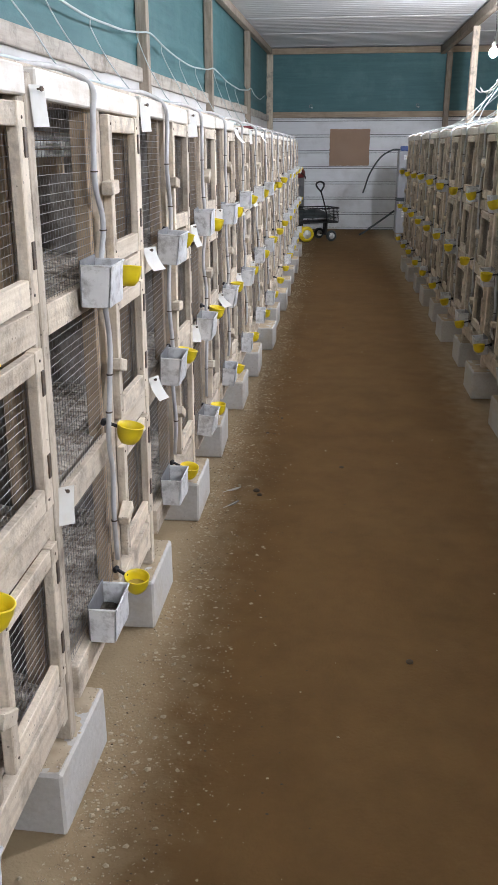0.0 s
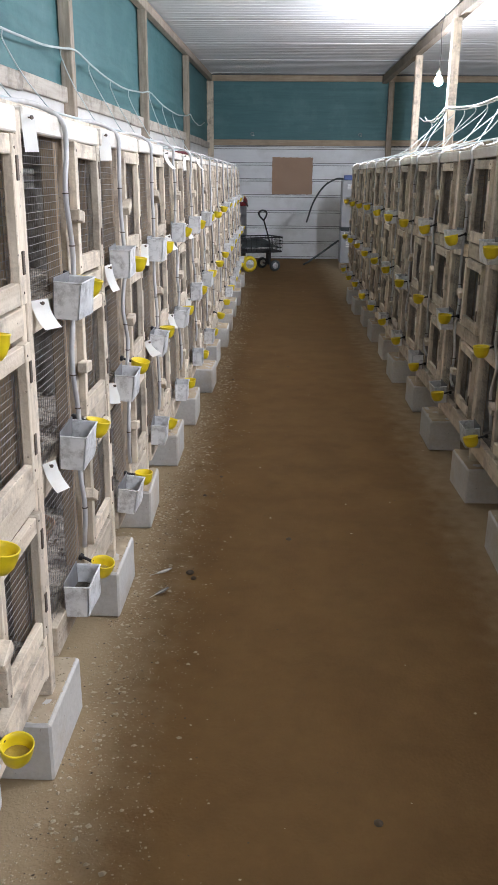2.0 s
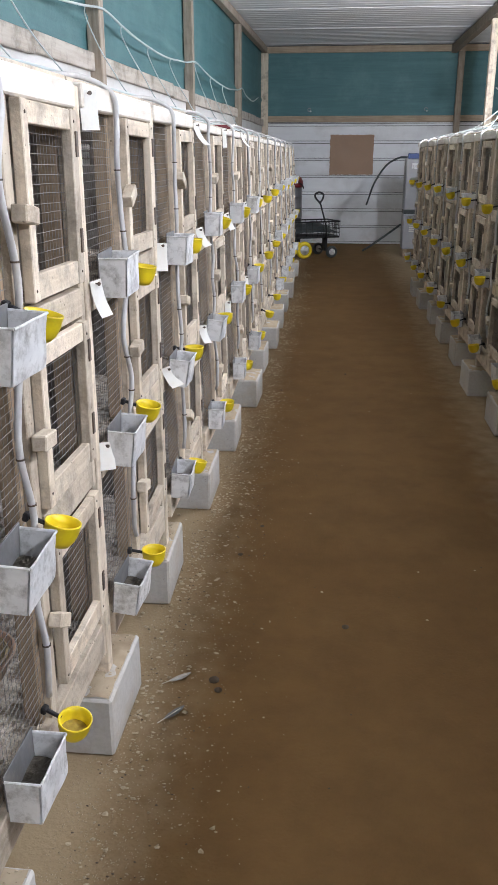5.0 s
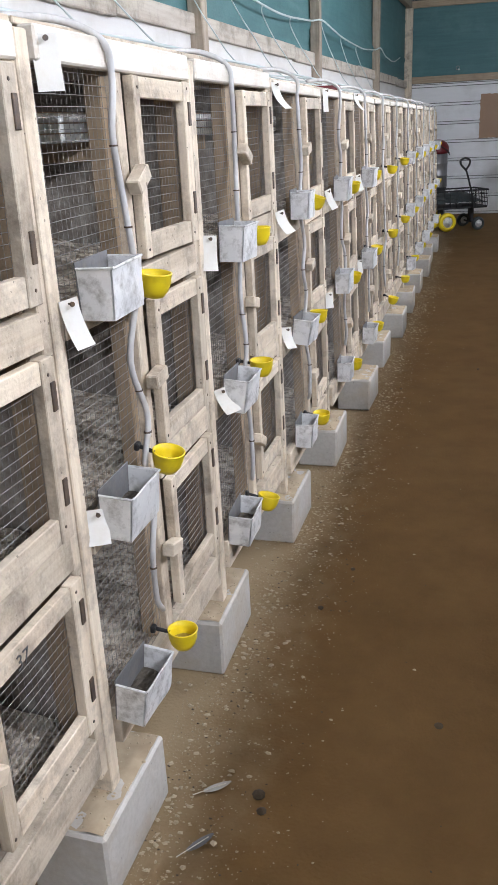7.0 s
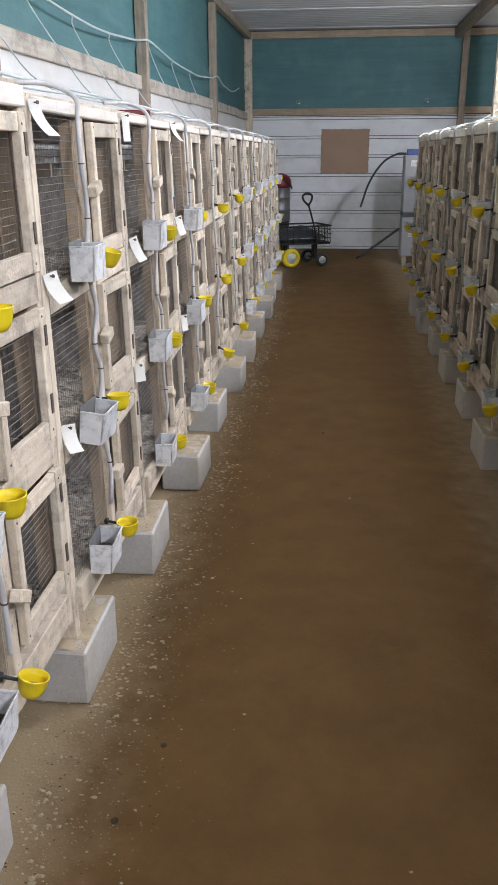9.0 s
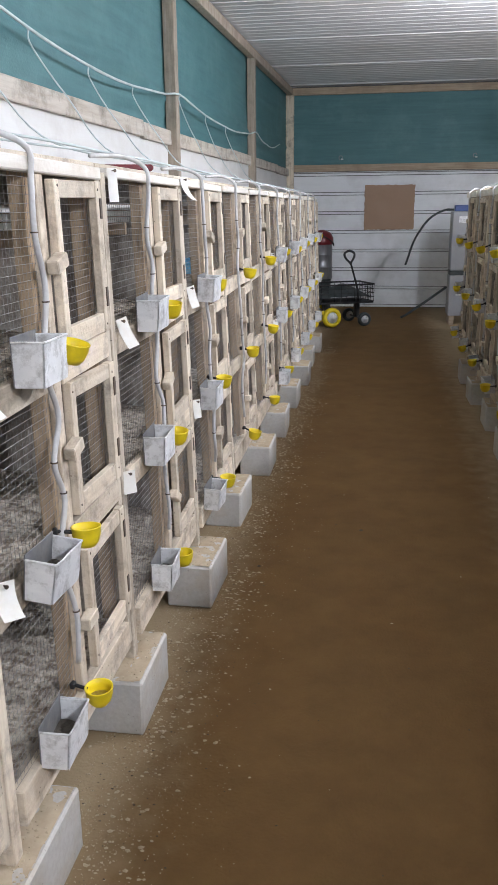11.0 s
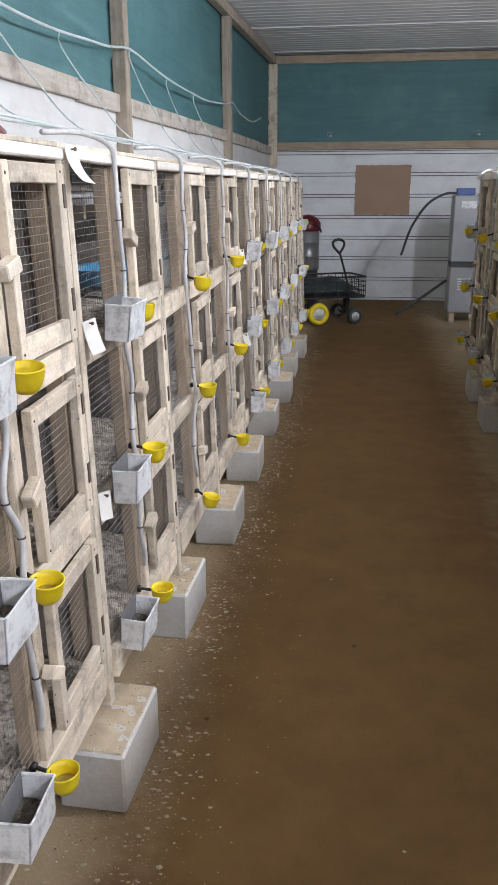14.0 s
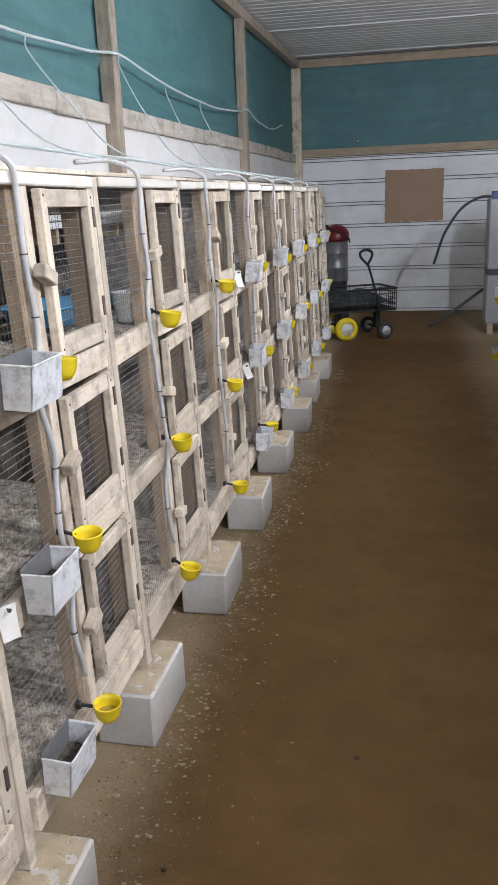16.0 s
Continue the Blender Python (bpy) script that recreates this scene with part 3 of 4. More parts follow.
# ---- feeders, cups, hoses, tags on the cages ----
def feeder():
    t = thing("feeder_box", "open galvanised tin feeder box hung on the cage rail", "feeder box", "feeder boxes")
    L, D, H, w = 0.150, 0.078, 0.100, 0.0035

    def bent(sh):
        """Narrower towards the bottom, with dented sheet."""
        sh.v = [(x * (0.93 + 0.07 * z / H) + 0.003 * noise.noise(Vector((x * 20, y * 18, z * 18))), L / 2 + (y - L / 2) * (0.98 + 0.02 * z / H), z) for x, y, z in sh.v]
        return sh

    part("back_plate", bent(Shape().box((0, 0, 0.0), (w, L, H + 0.012), 0.001)), tin_shaded, t)
    sheet = Shape().grid(lambda u, v: (D, u * L, v * H), 8, 6).grid(lambda u, v: (D - w, u * L, v * H), 8, 6)
    part("front_plate", bent(sheet), tin_mat, t)
    part("end_plate", bent(Shape().box((w, 0, 0.0), (D - w, w, H), 0.001)), tin_mat, t)
    part("end_plate", bent(Shape().box((w, L - w, 0.0), (D - w, L, H), 0.001)), tin_mat, t)
    part("bottom_plate", bent(Shape().box((w, w, 0.0), (D - w, L - w, w), 0.001)), tin_shaded, t)
    part("rolled_rim", bent(Shape().tube([(D, L * k / 8, H) for k in range(9)], 0.003).tube([(w, 0, H), (D, 0, H)], 0.003).tube([(w, L, H), (D, L, H)], 0.003)), tin_mat, t)
    part("seed", Shape().grid(lambda u, v: (w + u * (D - 2 * w) * 0.8, 0.008 + v * (L - 0.016), 0.042 + 0.010 * noise.noise(Vector((u * 5, v * 7, 3)))), 6, 8), seed_mat, t, "leftover grain and husks")
    return t


def cup():
    t = thing("drinker_cup", "round yellow plastic drinker cup clamped to the cage", "drinker cup", "drinker cups")
    prof = [(0.012, -0.046), (0.022, -0.043), (0.031, -0.03), (0.036, -0.012), (0.037, 0.004), (0.0385, 0.006), (0.0385, 0.009), (0.035, 0.009),
            (0.034, -0.01), (0.029, -0.028), (0.020, -0.039), (0.004, -0.041)]
    part("bowl", Shape().lathe(prof, 20), yellow_mat, t, "", True)
    part("seed_water", Shape().lathe([(0.030, -0.024), (0.029, -0.0235)], 16), water_mat, t, "murky water")
    part("valve", Shape().rod((-0.034, 0, -0.004), (-0.075, 0, 0.002), 0.005, 8), black_mat, t, "black valve stem")
    part("clamp", Shape().box((-0.083, -0.010, -0.009), (-0.070, 0.010, 0.010), 0.003), black_mat, t)
    return t


feeder_proto, cup_proto = feeder(), cup()
NO_BOX = {11, 12}
first = [True]


def put_box(x, y, z, turn, q):
    m = pose(x, y, z, q.uniform(-2, 2), q.uniform(-1, 6), turn + q.uniform(-3, 3))
    if first[0]:
        feeder_proto.matrix_basis, first[0] = m, False
    else:
        copy_thing(feeder_proto, m)


first_cup = [True]


def put_cup(x, y, z, turn, q):
    m = pose(x, y, z, q.uniform(-7, 7), q.uniform(-4, 16), turn + q.uniform(-25, 25))
    if first_cup[0]:
        cup_proto.matrix_basis, first_cup[0] = m, False
    else:
        copy_thing(cup_proto, m)


def tag_shape(q, curl):
    """A strip of paper, curling away from its nail."""
    W, H = q.uniform(0.040, 0.052), q.uniform(0.075, 0.10)
    s = Shape()
    for off in (0.0, 0.0012):
        s.grid(lambda u, v: (0.003 + off + 0.05 * curl * v * v, (u - 0.5) * W + 0.012 * curl * v * v, -H * v * (1 - 0.12 * curl * v)), 3, 8)
    return s


def tag(x, y, z, turn, q, curl):
    t = thing("paper_tag", "white paper tag pinned to the cage post", "paper tag", "paper tags", (x, y, z), turn)
    lean = q.uniform(-8, 15) if curl > 0.06 else q.uniform(-4, 4)
    t.matrix_basis = pose(x, y, z, lean, 0, turn)
    part("paper", tag_shape(q, curl), paper_mat, t)
    part("pin", Shape().rod((0, 0, -0.008), (0.016, 0, -0.008), 0.002, 6).rod((0.014, 0, -0.008), (0.017, 0, -0.008), 0.005, 8), rust_mat, t)


def riser(x, y, side, q, has_top=True):
    """The wavy hose that feeds the three cups of one cage."""
    t = thing("water_hose", "grey clear plastic hose wired to the cage stile", "hose", "water hoses")
    pts = [(x - side * 0.10, y - side * 0.22, 1.80), (x - side * 0.05, y - side * 0.06, 1.805), (x + side * 0.01, y, 1.77)]
    z, bow = 1.70, 1
    while z > 0.5:
        pts.append((x + side * (0.010 + q.uniform(-0.002, 0.010)), y + side * (bow * q.uniform(0.006, 0.03) + q.uniform(-0.01, 0.01)), z))
        z -= q.uniform(0.10, 0.19)
        bow = -bow if q.random() < 0.75 else bow
    pts.append((x + side * 0.005, y + side * 0.03, 0.47))
    part("tube", Shape().tube(smooth_path(pts, 6), 0.0075, 8), hose_mat, t, "", True)
    for z in (1.58, 1.42, 1.05, 0.95, 0.62):
        part("wire_tie", Shape().lathe([(0.010, 0), (0.010, 0.0035)], 8, Matrix.Translation(nearest(pts, z))), rust_mat, t)
    return t


def nearest(pts, z):
    path = smooth_path(pts, 6)
    return min(path, key=lambda p: abs(p.z - z))


Z_CUP, Z_BOX = (1.325, 0.872, 0.405), (1.255, 0.792, 0.335)
Y_CUP, Y_BOX = (0.54, 0.55, 0.565), (0.75, 0.785, 0.81)
TAGS = {3: (0, 2), 4: (0, 1, 2), 5: (0, 1, 2), 6: (1, 2), 7: (0, 1, 2), 8: (0, 1, 2), 9: (0, 1, 2), 12: (1, 2)}
for k in range(2, len(ENDS_L)):
    q, e = random.Random(900 + k), ENDS_L[k]
    for i in range(3):
        raised = lift(k) if i else 0.0
        y, z = e - Y_BOX[i] + q.uniform(-0.025, 0.025), Z_BOX[i] + raised + q.uniform(-0.012, 0.012)
        if k not in NO_BOX and (k, i) != (4, 1):
            put_box(front_l(y, z) + 0.008, y, z, 0, q)
        y, z = e - Y_CUP[i] + q.uniform(-0.02, 0.02), Z_CUP[i] + raised - 0.006 + q.uniform(-0.015, 0.015)
        if (k, i) != (3, 2):
            put_cup(front_l(y, z) + 0.072, y, z, 0, q)
    riser(0.0, e - 0.56, 1, q).matrix_basis = pose(foot_l(e), 0, 0, 0, lean_l(e), 0)
    for i in TAGS.get(k, ()):
        y, z = e + q.uniform(-0.02, 0.03), (1.755, 1.325, 0.845)[i] + (lift(k) if i == 2 else 0) + q.uniform(-0.01, 0.01)
        curl = (0.95 if k in (7, 9) else 0.05) if i == 0 else q.uniform(0.1, 0.75)
        tag(front_l(y, z) + 0.010, y, z, -q.uniform(15, 50), q, curl)
for k, y in enumerate(ENDS_R):
    q = random.Random(1300 + k)
    for i in range(3):
        if q.random() < 0.78:
            put_box(FRONT_R - 0.008, y + Y_BOX[i] + q.uniform(-0.03, 0.03), Z_BOX[i] + q.uniform(-0.012, 0.012), 180, q)
        put_cup(FRONT_R - 0.085, y + Y_CUP[i] + q.uniform(-0.02, 0.02), Z_CUP[i] + q.uniform(-0.015, 0.015), 180, q)
    riser(FRONT_R, y + 0.56, -1, q)

# concrete blocks under the posts
BLOCKS_L = [(-0.86, 0.36), (-0.86, 1.24), (-0.85, 2.10), (-0.83, 3.03), (-0.81, 3.93), (-0.82, 4.77), (-0.785, 5.66), (-0.758, 6.48), (-0.70, 7.36),
            (-0.726, 8.285), (-0.692, 9.165), (-0.70, 10.07)] + [(-0.70 + 0.02 * math.sin(k * 2.1), 11.0 + 0.93 * k) for k in range(4)]


def concrete_block(x1, y1, q, group):
    L, W, H = 0.345 + q.uniform(-0.01, 0.01), 0.195, 0.188
    s = Shape().box((-W, -L, 0.0), (0, 0, H), 0.007)
    s.v = [(a + 0.003 * noise.noise(Vector((a * 9, b * 9, c * 9 + x1))), b + 0.004 * noise.noise(Vector((a * 7 + y1, b * 9, c * 5))), c) for a, b, c in s.v]
    ob = part("concrete_block", s, block_mat)
    ox = q.uniform(0, 50)
    part("dust_layer", Shape().grid(lambda u, v: (-W + 0.008 + u * (W - 0.018), -L + 0.01 + v * (L - 0.02),
         H - 0.0025 + 0.008 * max(-0.4, noise.noise(Vector((u * 4 + ox, v * 7, 2))) * 0.9 + 0.25 * noise.noise(Vector((u * 16 + ox, v * 28, 5))) + 0.62)), 16, 28), dust_mat, ob, "pale grain dust on the top", True)
    ob.matrix_basis = pose(x1, y1, 0.0, 0, 0, q.uniform(-2, 2))
    tagged(ob, "grey concrete block under the cage post, dusted with husks", "concrete block", group)


for k, (x, y) in enumerate(BLOCKS_L):
    concrete_block(x, y, random.Random(k), "blocks under the lit rack")
for k, y in enumerate(ENDS_R):
    q = random.Random(50 + k)
    concrete_block(FRONT_R + 0.13 + q.uniform(-0.01, 0.03), y + 0.22, q, "blocks under the shaded rack")


# ---- inside the cages ----
def bowl(x, y, z, r, mat, label, nest):
    t = thing("nest_bowl", label, "nest bowl", "nest bowls", (x, y, z))
    part("dish", Shape().lathe([(r * 0.6, 0), (r * 0.75, 0.004), (r, 0.065), (r * 1.04, 0.07), (r * 0.96, 0.072), (r * 0.68, 0.012), (0.01, 0.01)], 20), mat, t, "", True)
    if nest:
        part("straw", Shape().lathe([(r * 0.93, 0.055), (r * 0.85, 0.07), (r * 0.5, 0.045), (0.01, 0.035)], 14), straw_mat, t, "matted straw")


def basin(x, y, z, turn):
    t = thing("basin", "shallow blue plastic tray standing in the cage", "tray", "blue trays", (x, y, z), turn)
    s = Shape()
    rings = [(0.17, 0.10, 0), (0.19, 0.115, 0.055), (0.203, 0.128, 0.062), (0.203, 0.128, 0.056), (0.183, 0.108, 0.052), (0.16, 0.09, 0.008)]
    for a, b, c in rings:
        for k in range(24):
            th = 2 * math.pi * k / 24
            cc, ss = math.cos(th), math.sin(th)
            s.v.append((b * math.copysign(abs(cc) ** 0.5, cc), a * math.copysign(abs(ss) ** 0.5, ss), c))
    for j in range(len(rings) - 1):
        for k in range(24):
            s.f.append((j * 24 + k, j * 24 + (k + 1) % 24, (j + 1) * 24 + (k + 1) % 24, (j + 1) * 24 + k))
    s.f += [tuple(reversed(range(24))), tuple(5 * 24 + k for k in range(24))]
    part("tub", s, blue_mat, t, "", True)


def perch(x, y, z, L):
    t = thing("perch_shelf", "pale slatted perch shelf across the back of the cage", "perch", "perch shelves", (x, y, z))
    part("board", Shape().box((-0.16, 0, 0), (-0.002, L, 0.014), 0.002), wood_dark, t)
    for k in range(3):
        part("slat", Shape().box((0, 0.004 + 0.003 * k, -0.052 + k * 0.022), (0.010, L - 0.012 + 0.004 * k, -0.033 + k * 0.022), 0.002), white_sheet, t)
    for u in (0.1, 0.85):
        part("bracket", Shape().box((-0.15, L * u, -0.10), (-0.004, L * u + 0.02, -0.001), 0.002), wood_dark, t)


q = random.Random(4)
for k in range(3, len(ENDS_L)):
    e, P = ENDS_L[k], ENDS_L[k] - ENDS_L[k - 1]
    perch(TOP_L - 0.17 - q.uniform(0, 0.05), e - P + 0.05, 1.645 + q.uniform(-0.015, 0.015), P - 0.11 - q.uniform(0, 0.05))
    for i, zf in ((0, 1.275 + lift(k)), (1, 0.83 + lift(k)), (2, 0.365 + lift(k))):
        if k in (10, 11) and i == 0:
            basin(TOP_L - 0.29, 8.40 if k == 10 else 8.88, zf + 0.03, q.uniform(-8, 8))
        elif q.random() < 0.5:
            clay = q.random() < 0.6
            bowl(TOP_L - 0.02 - q.uniform(0.2, 0.5), e - P + q.uniform(0.2, 0.5), zf + 0.02, q.uniform(0.09, 0.12), clay_mat if clay else dark_mat,
                 "brown clay nest bowl with straw" if clay else "dark plastic nest bowl with straw", True)


tub = part("white_tub", Shape().lathe([(0.045, 0), (0.05, 0.004), (0.06, 0.10), (0.063, 0.104), (0.058, 0.105), (0.047, 0.008), (0.01, 0.006)], 18), paper_mat, smooth=True)
tub.matrix_basis = pose(TOP_L - 0.09, 8.60, 1.272 + lift(11))
tagged(tub, "small white plastic tub standing behind the wire", "tub")
txt = bpy.data.curves.new("door_number", "FONT")
txt.body, txt.size, txt.extrude = "37", 0.042, 0.0004
holder = new("door_number", txt)
bpy.context.view_layer.update()
ink = bpy.data.meshes.new_from_object(holder)
bpy.data.objects.remove(holder)
ink.materials.append(gap_mat)
mark = part("door_number", ink, gap_mat)
mark.matrix_basis = pose(front_l(3.4, 0.75) + 0.0225, 3.42, 0.745, 90, 0, 90)
tagged(mark, "number 37 pencilled in dark strokes on the cage door", "number")

# ---- water lines overhead ----
def hang(a, b, sag, n=10, wob=0.0, seed=0):
    q = random.Random(seed)
    a, b = Vector(a), Vector(b)
    return [a.lerp(b, t / n) + Vector((q.uniform(-wob, wob), 0, -sag * 4 * (t / n) * (1 - t / n) + q.uniform(-wob, wob))) for t in range(n + 1)]


def water_line(name, label, xw, zmain, posts, xf, ztop, hug, bays, lead, seed):
    q = random.Random(seed)
    t = thing(name, label, "water line")
    pts = []
    for a, b in zip(posts[:-1], posts[1:]):
        pts += hang((xw(a), a, zmain), (xw(b), b, zmain), 0.10, 8, 0.006, seed + int(a * 7))[:-1]
    pts.append(Vector((xw(posts[-1]), posts[-1], zmain)))
    part("main_tube", Shape().tube(smooth_path(pts, 3), 0.0085, 6), tube_mat, t, "", True)
    for y in bays:
        near = min(pts, key=lambda p: abs(p.y - (y - lead)))
        top = (xf, y, ztop)
        run = Vector(top) - near
        a = near + Vector((run.x * hug, run.y * 0.24, -0.28 - q.uniform(0, 0.05)))
        b = near + Vector((run.x * (0.2 + hug), run.y * 0.46, (ztop - near.z) * 0.82))
        c2 = near + Vector((run.x * 0.85, run.y * 0.78, ztop + 0.03 - near.z))
        part("drop_tube", Shape().tube(smooth_path([near, near + Vector((0, 0.03, -0.08)), a, b, c2, top], 6), 0.0045, 6), tube_mat, t, "", True)


water_line("water_line", "thin pale plastic water tubes strung along the tarpaulin", lambda y: west(y) + 0.10, 2.55, [1.15, 4.45, 7.75, 11.0, 14.65, 16.6],
           TOP_L - 0.10, 1.815, 0.08, [e - 0.56 for e in ENDS_L[2:]], 1.3, 11)
water_line("water_line", "white plastic water tubes strung between centre posts", lambda y: 1.74, 2.42, [-0.3, 3.3, 7.2, 11.2, 13.0],
           FRONT_R + 0.10, 1.815, 0.3, [y + 0.56 for y in ENDS_R], 0.9, 23)
water_line("water_line", "white plastic water tubes strung between centre posts", lambda y: 1.745, 2.40, [-0.3, 3.3, 7.2, 11.2, 12.6],
           FRONT_R + 0.35, 1.815, 0.3, [y + 0.30 for y in ENDS_R[1:]], -0.7, 29)

# red lid lying on the rack top
lid = part("plastic_lid", Shape().box((-0.09, -0.13, 0), (0.09, 0.13, 0.022), 0.008), red_mat)
lid.matrix_basis = pose(TOP_L - 0.14, 7.0, 1.768, 0, 0, 20)
tagged(lid, "red plastic lid lying on the cage roof", "lid")

# ---- the far end ----
def ragged(w, h, d):
    s, n = Shape(), 28
    ring = []
    for (ax, az), (bx, bz) in (((0, 0), (w, 0)), ((w, 0), (w, h)), ((w, h), (0, h)), ((0, h), (0, 0))):
        for k in range(n):
            t = k / n
            ring.append((ax + (bx - ax) * t + rnd.uniform(-0.006, 0.006), az + (bz - az) * t + rnd.uniform(-0.006, 0.006)))
    m = len(ring)
    s.v = [(x, 0, z) for x, z in ring] + [(x, d, z) for x, z in ring]
    s.f = [tuple(range(m)), tuple(reversed(range(m, 2 * m)))] + [(k, (k + 1) % m, m + (k + 1) % m, m + k) for k in range(m)]
    return s


board = part("wall_board", ragged(0.817, 0.71, 0.012), brown_mat)
board.matrix_basis = pose(-0.315, END - 0.014, 1.285)
tagged(board, "brown hardboard sheet with gnawed edges nailed on the wall", "board")

for x in (-0.72, 1.42):
    t = thing("tarp_clip", "small bright metal tie holding the tarpaulin", "clip", "tarpaulin ties", (x, END - 0.03, 2.43))
    part("loop", Shape().tube([(0.03 * math.cos(a), -0.01, 0.03 * math.sin(a)) for a in [k * 0.7 for k in range(9)]], 0.006), steel_mat, t)
    part("knot", Shape().lathe([(0.004, 0), (0.022, 0.008), (0.022, 0.02), (0.004, 0.03)], 10, pose(0.02, 0, -0.04)), tube_mat, t)

# tall grey cabinet of the air unit
ac = thing("air_unit", "tall grey enamel air unit with louvres on wooden feet", "air conditioner", at=(0.95, 16.0, 0.0))
for x in (0.02, 0.42):
    part("foot", Shape().box((x, -0.04, 0), (x + 0.07, 0.42, 0.13), 0.006), wood_across, ac, "wooden foot")
part("lower_body", Shape().box((0, 0, 0.13), (0.52, 0.40, 0.70), 0.012), enamel_mat, ac)
part("plinth_band", Shape().box((0.004, 0.006, 0.702), (0.516, 0.40, 0.765), 0.004), dark_mat, ac, "dark seam band")
part("upper_body", Shape().box((0, 0, 0.767), (0.52, 0.40, 1.575), 0.012), enamel_mat, ac)
part("control_panel", Shape().box((0.09, -0.006, 1.42), (0.27, -0.001, 1.51), 0.002), tin_mat, ac, "pale grey label plate")
part("side_pipe", Shape().box((0.40, -0.05, 0.95), (0.50, -0.002, 1.25), 0.01), dark_mat, ac)
for k in range(5):
    part("louvre", Shape().box((0.10, -0.012, 0.42 + k * 0.032), (0.26, -0.001, 0.436 + k * 0.032), 0.002, ), paper_mat, ac, "white louvre slat")
part("switch_box", Shape().box((0.03, 0.05, 1.577), (0.25, 0.19, 1.66), 0.008), navy_mat, ac, "dark blue box on top")
part("hose", Shape().tube(smooth_path([(0.02, 0.12, 1.60), (-0.12, 0.1, 1.59), (-0.32, 0.1, 1.47), (-0.50, 0.1, 1.20), (-0.60, 0.1, 0.90), (-0.62, 0.1, 0.84)]), 0.015, 8), dark_mat, ac, "black flexible hose", True)
part("drain_pipe", Shape().tube([(-0.02, 0.2, 0.52), (-0.28, 0.1, 0.34), (-0.58, 0.0, 0.14), (-0.66, -0.02, 0.10)], 0.018, 8), dark_mat, ac, "black drain pipe", True)

# garden cart
ct = thing("garden_cart", "black wire mesh garden cart with yellow wheels and raised handle", "cart", at=(-0.62, 15.9, 0.0), turn=-65)
HX, HY = 0.26, 0.45


def wire_side(a, b, z0, z1, n, m):
    s, a, b = Shape(), Vector(a), Vector(b)
    for k in range(n + 1):
        p = a.lerp(b, k / n)
        s.rod((p.x, p.y, z0), (p.x, p.y, z1), 0.004, 5)
    for k in range(m + 1):
        z = z0 + (z1 - z0) * k / m
        s.rod((a.x, a.y, z), (b.x, b.y, z), 0.004, 5)
    s.rod((a.x, a.y, z1), (b.x, b.y, z1), 0.013, 6)
    return s


for a, b in (((-HX, -HY), (HX, -HY)), ((-HX, HY), (HX, HY)), ((-HX, -HY), (-HX, HY)), ((HX, -HY), (HX, HY))):
    part("mesh_side", wire_side((*a, 0), (*b, 0), 0.35, 0.59, 9, 4), black_mat, ct)
part("tray", Shape().box((-HX, -HY, 0.325), (HX, HY, 0.35), 0.006), black_mat, ct)
part("load", Shape().grid(lambda u, v: (-HX + 0.02 + u * (2 * HX - 0.04), -HY + 0.02 + v * (2 * HY - 0.04),
     0.42 + 0.16 * max(0, math.sin(math.pi * u) * math.sin(math.pi * v)) + 0.04 * noise.noise(Vector((u * 4, v * 6, 1)))), 14, 20), dark_mat, ct, "dark sacking in the tray", True)
for y, r, tyre, name in ((-0.20, 0.142, yellow_mat, "yellow tyre"), (0.30, 0.10, dark_mat, "dark tyre")):
    part("axle", Shape().rod((-0.25, y, r), (0.25, y, r), 0.012, 8), black_mat, ct)
    part("axle_stand", Shape().box((-0.05, y - 0.03, r + 0.01), (0.05, y + 0.03, 0.325), 0.006), black_mat, ct)
    for x in (-0.28, 0.28):
        wh = new("wheel")
        wh.parent = ct
        wh.matrix_basis = pose(x, y, r, 0, 90, 0)
        k = r / 0.142
        part("tyre", Shape().lathe([(0.08 * k, -0.035), (0.115 * k, -0.042), (0.137 * k, -0.022), (0.142 * k, 0.0), (0.137 * k, 0.022), (0.115 * k, 0.042), (0.08 * k, 0.035), (0.075 * k, 0)], 22, None, False), tyre, wh, name, True)
        part("rim", Shape().lathe([(0.02 * k, -0.05), (0.024 * k, -0.028), (0.08 * k, -0.03), (0.082 * k, 0.03), (0.024 * k, 0.028), (0.02 * k, 0.05)], 18), tin_mat, wh, "", True)
part("handle", Shape().tube(smooth_path([(0.29, 0.20, 0.34), (0.31, 0.17, 0.53), (0.30, 0.10, 0.78), (0.30, 0.06, 0.90)], 5), 0.014, 8), black_mat, ct, "", True)
part("grip", Shape().tube(smooth_path([(0.30, 0.06, 0.89), (0.30, -0.02, 0.97), (0.30, -0.03, 1.03), (0.30, 0.04, 1.06), (0.30, 0.11, 1.03), (0.30, 0.11, 0.97), (0.30, 0.06, 0.89)], 5), 0.016, 8), black_mat, ct, "", True)

# canister with red lid
cn = thing("canister", "steel canister with red domed lid on a dark stand", "canister", at=(-0.97, 17.6, 0.0))
part("stand", Shape().lathe([(0.17, 0), (0.18, 0.03), (0.15, 0.07), (0.15, 0.50), (0.17, 0.52)], 20), dark_mat, cn, "", True)
part("drum", Shape().lathe([(0.165, 0.52), (0.17, 0.54), (0.165, 0.70), (0.172, 0.71), (0.165, 0.72), (0.165, 0.90), (0.172, 0.91), (0.165, 0.92), (0.165, 1.06), (0.15, 1.07)], 24), steel_mat, cn, "", True)
part("lid", Shape().lathe([(0.178, 1.07), (0.185, 1.10), (0.18, 1.18), (0.14, 1.25), (0.06, 1.29), (0.03, 1.30)], 24), red_mat, cn, "red domed lid", True)
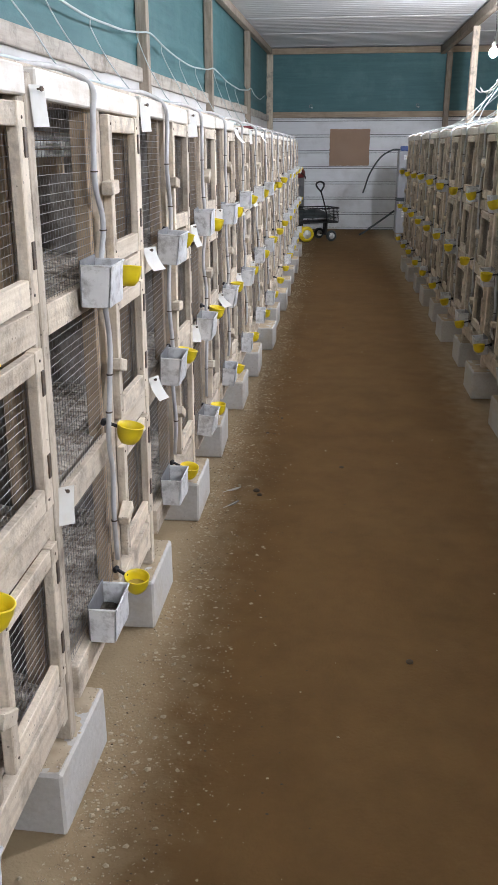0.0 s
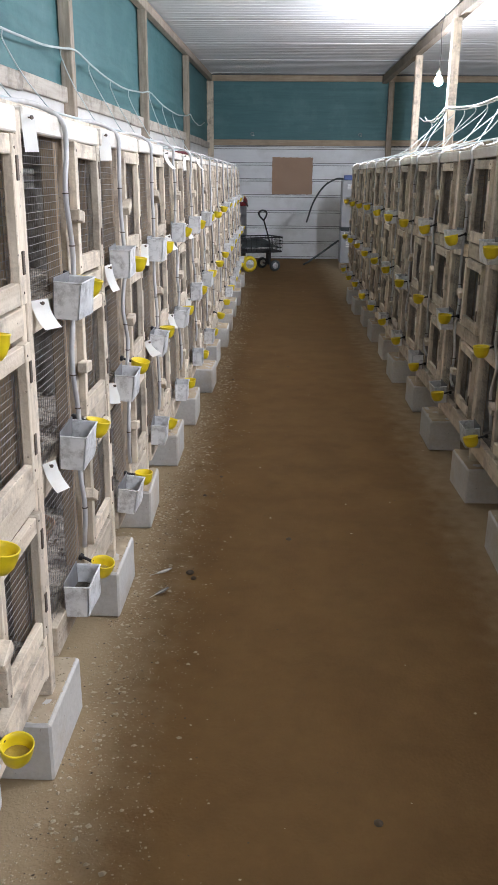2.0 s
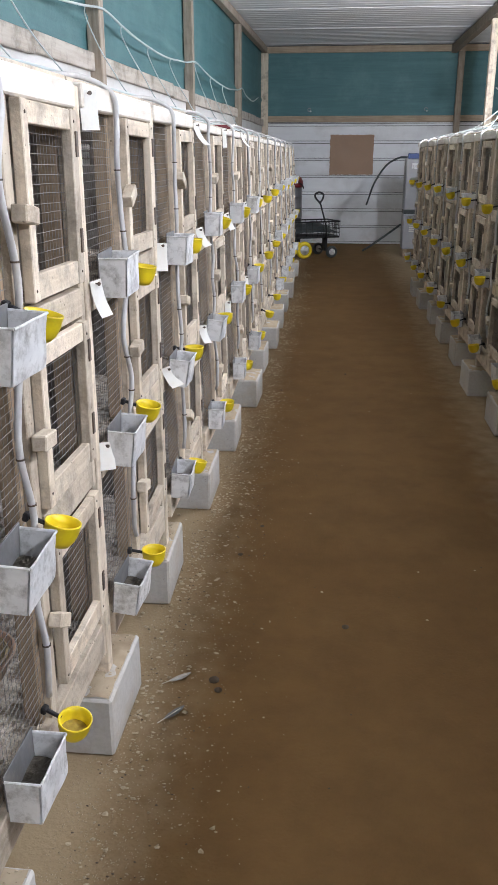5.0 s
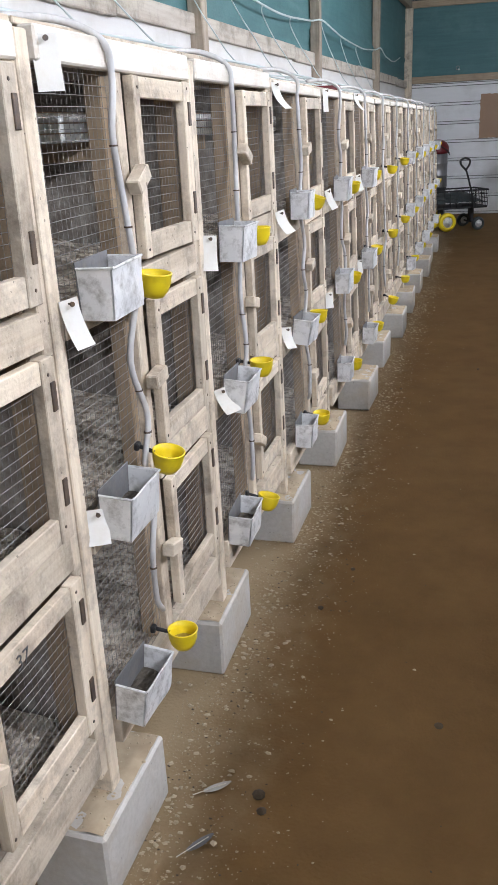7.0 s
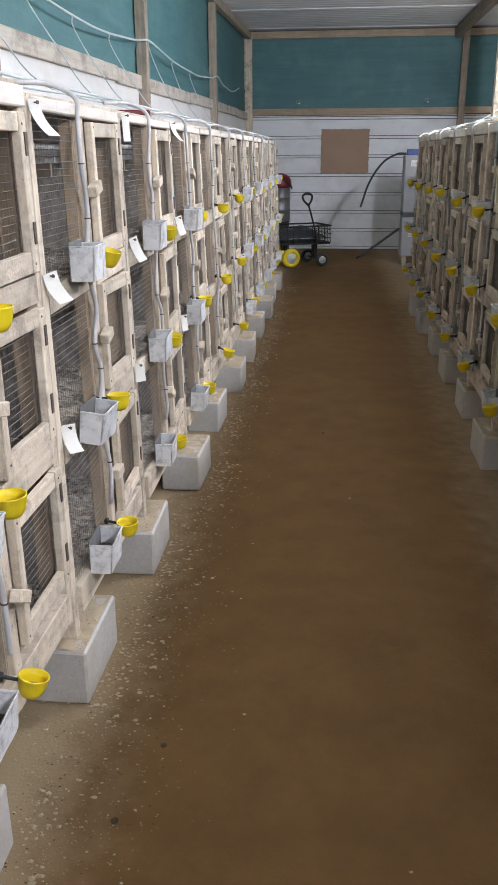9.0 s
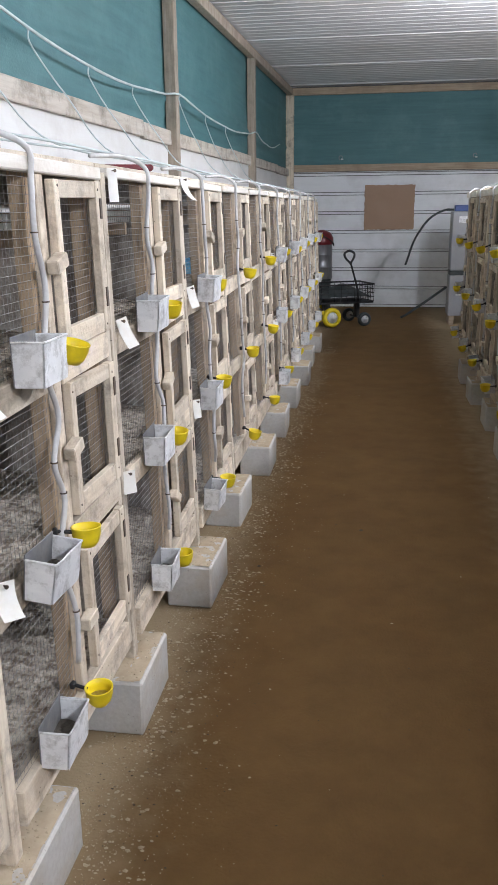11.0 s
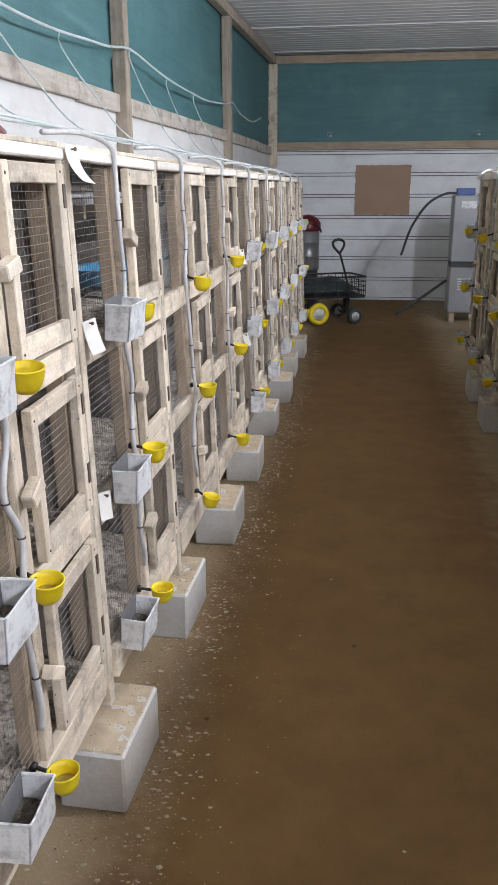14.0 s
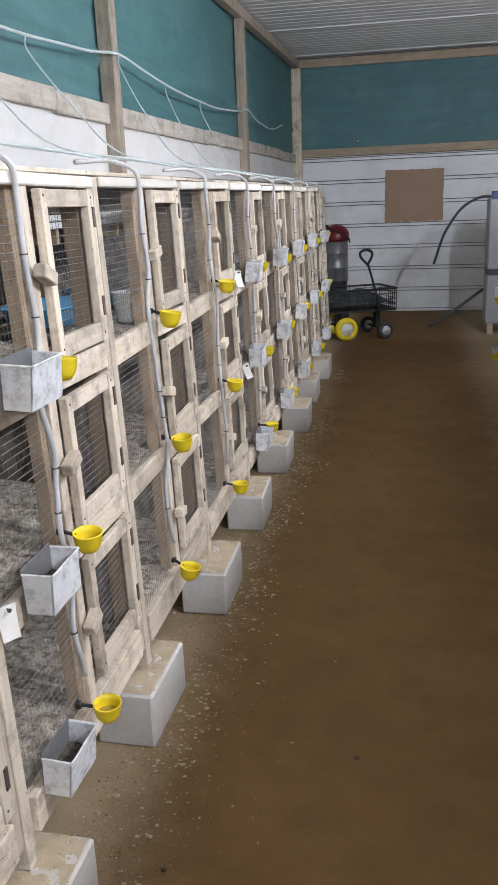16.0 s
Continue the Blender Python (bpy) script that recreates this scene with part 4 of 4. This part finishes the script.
part("strap", Shape().tube([(0.19 * math.cos(a), 0.19 * math.sin(a) - 0.01, 1.05 + 0.24 * math.sin(a * 0.5)) for a in [k * 0.3 for k in range(22)]], 0.01), black_mat, cn)

# ---- litter on the floor ----
def scatter(name, mat, n, place, size, seed, label):
    q, s = random.Random(seed), Shape()
    for _ in range(n):
        x, y, z = place(q)
        r = size * q.uniform(0.4, 1.5)
        a = q.uniform(0, 6.3)
        b = len(s.v)
        for k in range(5):
            rr = r * q.uniform(0.6, 1.2)
            s.v.append((x + rr * math.cos(a + k * 1.257), y + rr * q.uniform(0.5, 1) * math.sin(a + k * 1.257), z + r * q.uniform(0.05, 0.3)))
        s.v += [(x, y, z + r * q.uniform(0.3, 0.8)), (x, y, z - 0.001)]
        s.f += [(b + k, b + (k + 1) % 5, b + 5) for k in range(5)] + [(b + (k + 1) % 5, b + k, b + 6) for k in range(5)]
    tagged(part(name, s, mat), label, "debris", kind="stuff")


def along_left(q):
    return (-0.86 + abs(q.gauss(0, 0.16)), q.uniform(0, 16), 0.004)


def near_blocks(q):
    x, y = q.choice(BLOCKS_L)
    return (x + abs(q.gauss(0, 0.085)) + 0.004, y - 0.17 + q.gauss(0, 0.22), 0.004)


def all_over(q):
    return (q.uniform(-0.8, 0.8), q.uniform(0.3, 17.5), 0.004)


def on_blocks(q):
    x, y = q.choice(BLOCKS_L)
    return (x - q.uniform(0.01, 0.185), y - q.uniform(0.01, 0.33), 0.190)


def under_rack(q):
    return (q.uniform(-1.5, -0.85), q.uniform(0, 16), 0.004)


def dust_shape(n, seed):
    q, s = random.Random(seed), Shape()
    for _ in range(n):
        x = -0.90 + abs(q.gauss(0, 0.17))
        y, r, a = q.uniform(0.2, 15.9), q.uniform(0.001, 0.0034), q.uniform(0, 6.3)
        b, z = len(s.v), rough((x - LEFT + 0.1) / (RIGHT - LEFT + 0.2) * 7, (y - BACK) / (END - BACK) * 21, 1.6, 0.008)
        for k in range(3):
            s.v.append((x + r * math.cos(a + k * 2.1), y + r * math.sin(a + k * 2.1), z + 0.0015))
        s.v.append((x, y, z + r * 0.7 + 0.001))
        s.f += [(b, b + 1, b + 3), (b + 1, b + 2, b + 3), (b + 2, b, b + 3)]
    return s


# strewn thickly on this side, so its colour lifts the lit strip too
tagged(part("sawdust", dust_shape(26000, 77), dust_mat), "fine pale grain dust spilled along the foot of the cages", "debris", kind="stuff")
scatter("husks", husk_mat, 3600, along_left, 0.0038, 1, "pale husks and chips strewn along the cages")
scatter("husks", crumb_mat, 1800, along_left, 0.0035, 2, "dark crumbs strewn along the cages")
scatter("husks", husk_mat, 3600, on_blocks, 0.0042, 3, "pale husks lying on the concrete blocks")
scatter("husks", husk_mat, 1500, near_blocks, 0.0072, 12, "pale flakes gathered round the concrete blocks")
scatter("husks", husk_mat, 260, along_left, 0.0085, 9, "larger pale flakes strewn along the cages")
scatter("husks", crumb_mat, 200, all_over, 0.0035, 4, "dark crumbs strewn over the floor")
scatter("husks", husk_mat, 60, all_over, 0.005, 5, "pale chips strewn over the floor")
scatter("husks", husk_mat, 1200, under_rack, 0.007, 6, "husks fallen under the cages")


def feather(x, y, turn, mat, label, L=0.075):
    t = thing("feather", label, "feather", "fallen feathers", (x, y, 0.007), turn)
    s = Shape()
    for off in (0, 0.001):
        s.grid(lambda u, v: (u * L, (v - 0.5) * 0.022 * math.sin(math.pi * min(1, 0.08 + u * 0.9)) ** 0.7, off + 0.006 * u * u + 0.003 * abs(v - 0.5)), 10, 4)
    part("vane", s, mat, t)
    part("quill", Shape().rod((-0.03, 0, 0.001), (L * 0.8, 0, 0.006), 0.0012, 5), paper_mat, t)


feather(-0.72, 3.945, 35, feather_mat, "grey-white feather lying on the sand")
feather(-0.70, 3.76, 50, feather_dark, "dark grey feather lying on the sand")
for x, y, r in ((0.06, 2.57, 0.012), (-0.15, 4.33, 0.012), (-0.52, 5.15, 0.009), (-0.10, 7.98, 0.009), (-0.59, 4.86, 0.01), (-0.57, 7.47, 0.008), (-0.58, 3.97, 0.016), (-0.56, 3.92, 0.012)):
    d = part("dropping", Shape().lathe([(r, 0), (r * 1.1, r * 0.3), (r * 0.6, r * 0.7), (r * 0.1, r * 0.9)], 9), crumb_mat)
    d.matrix_basis = pose(x, y, 0.001, 0, 0, 30)
    tagged(d, "dark crumb lying on the packed sand", "dropping", "dark crumbs")
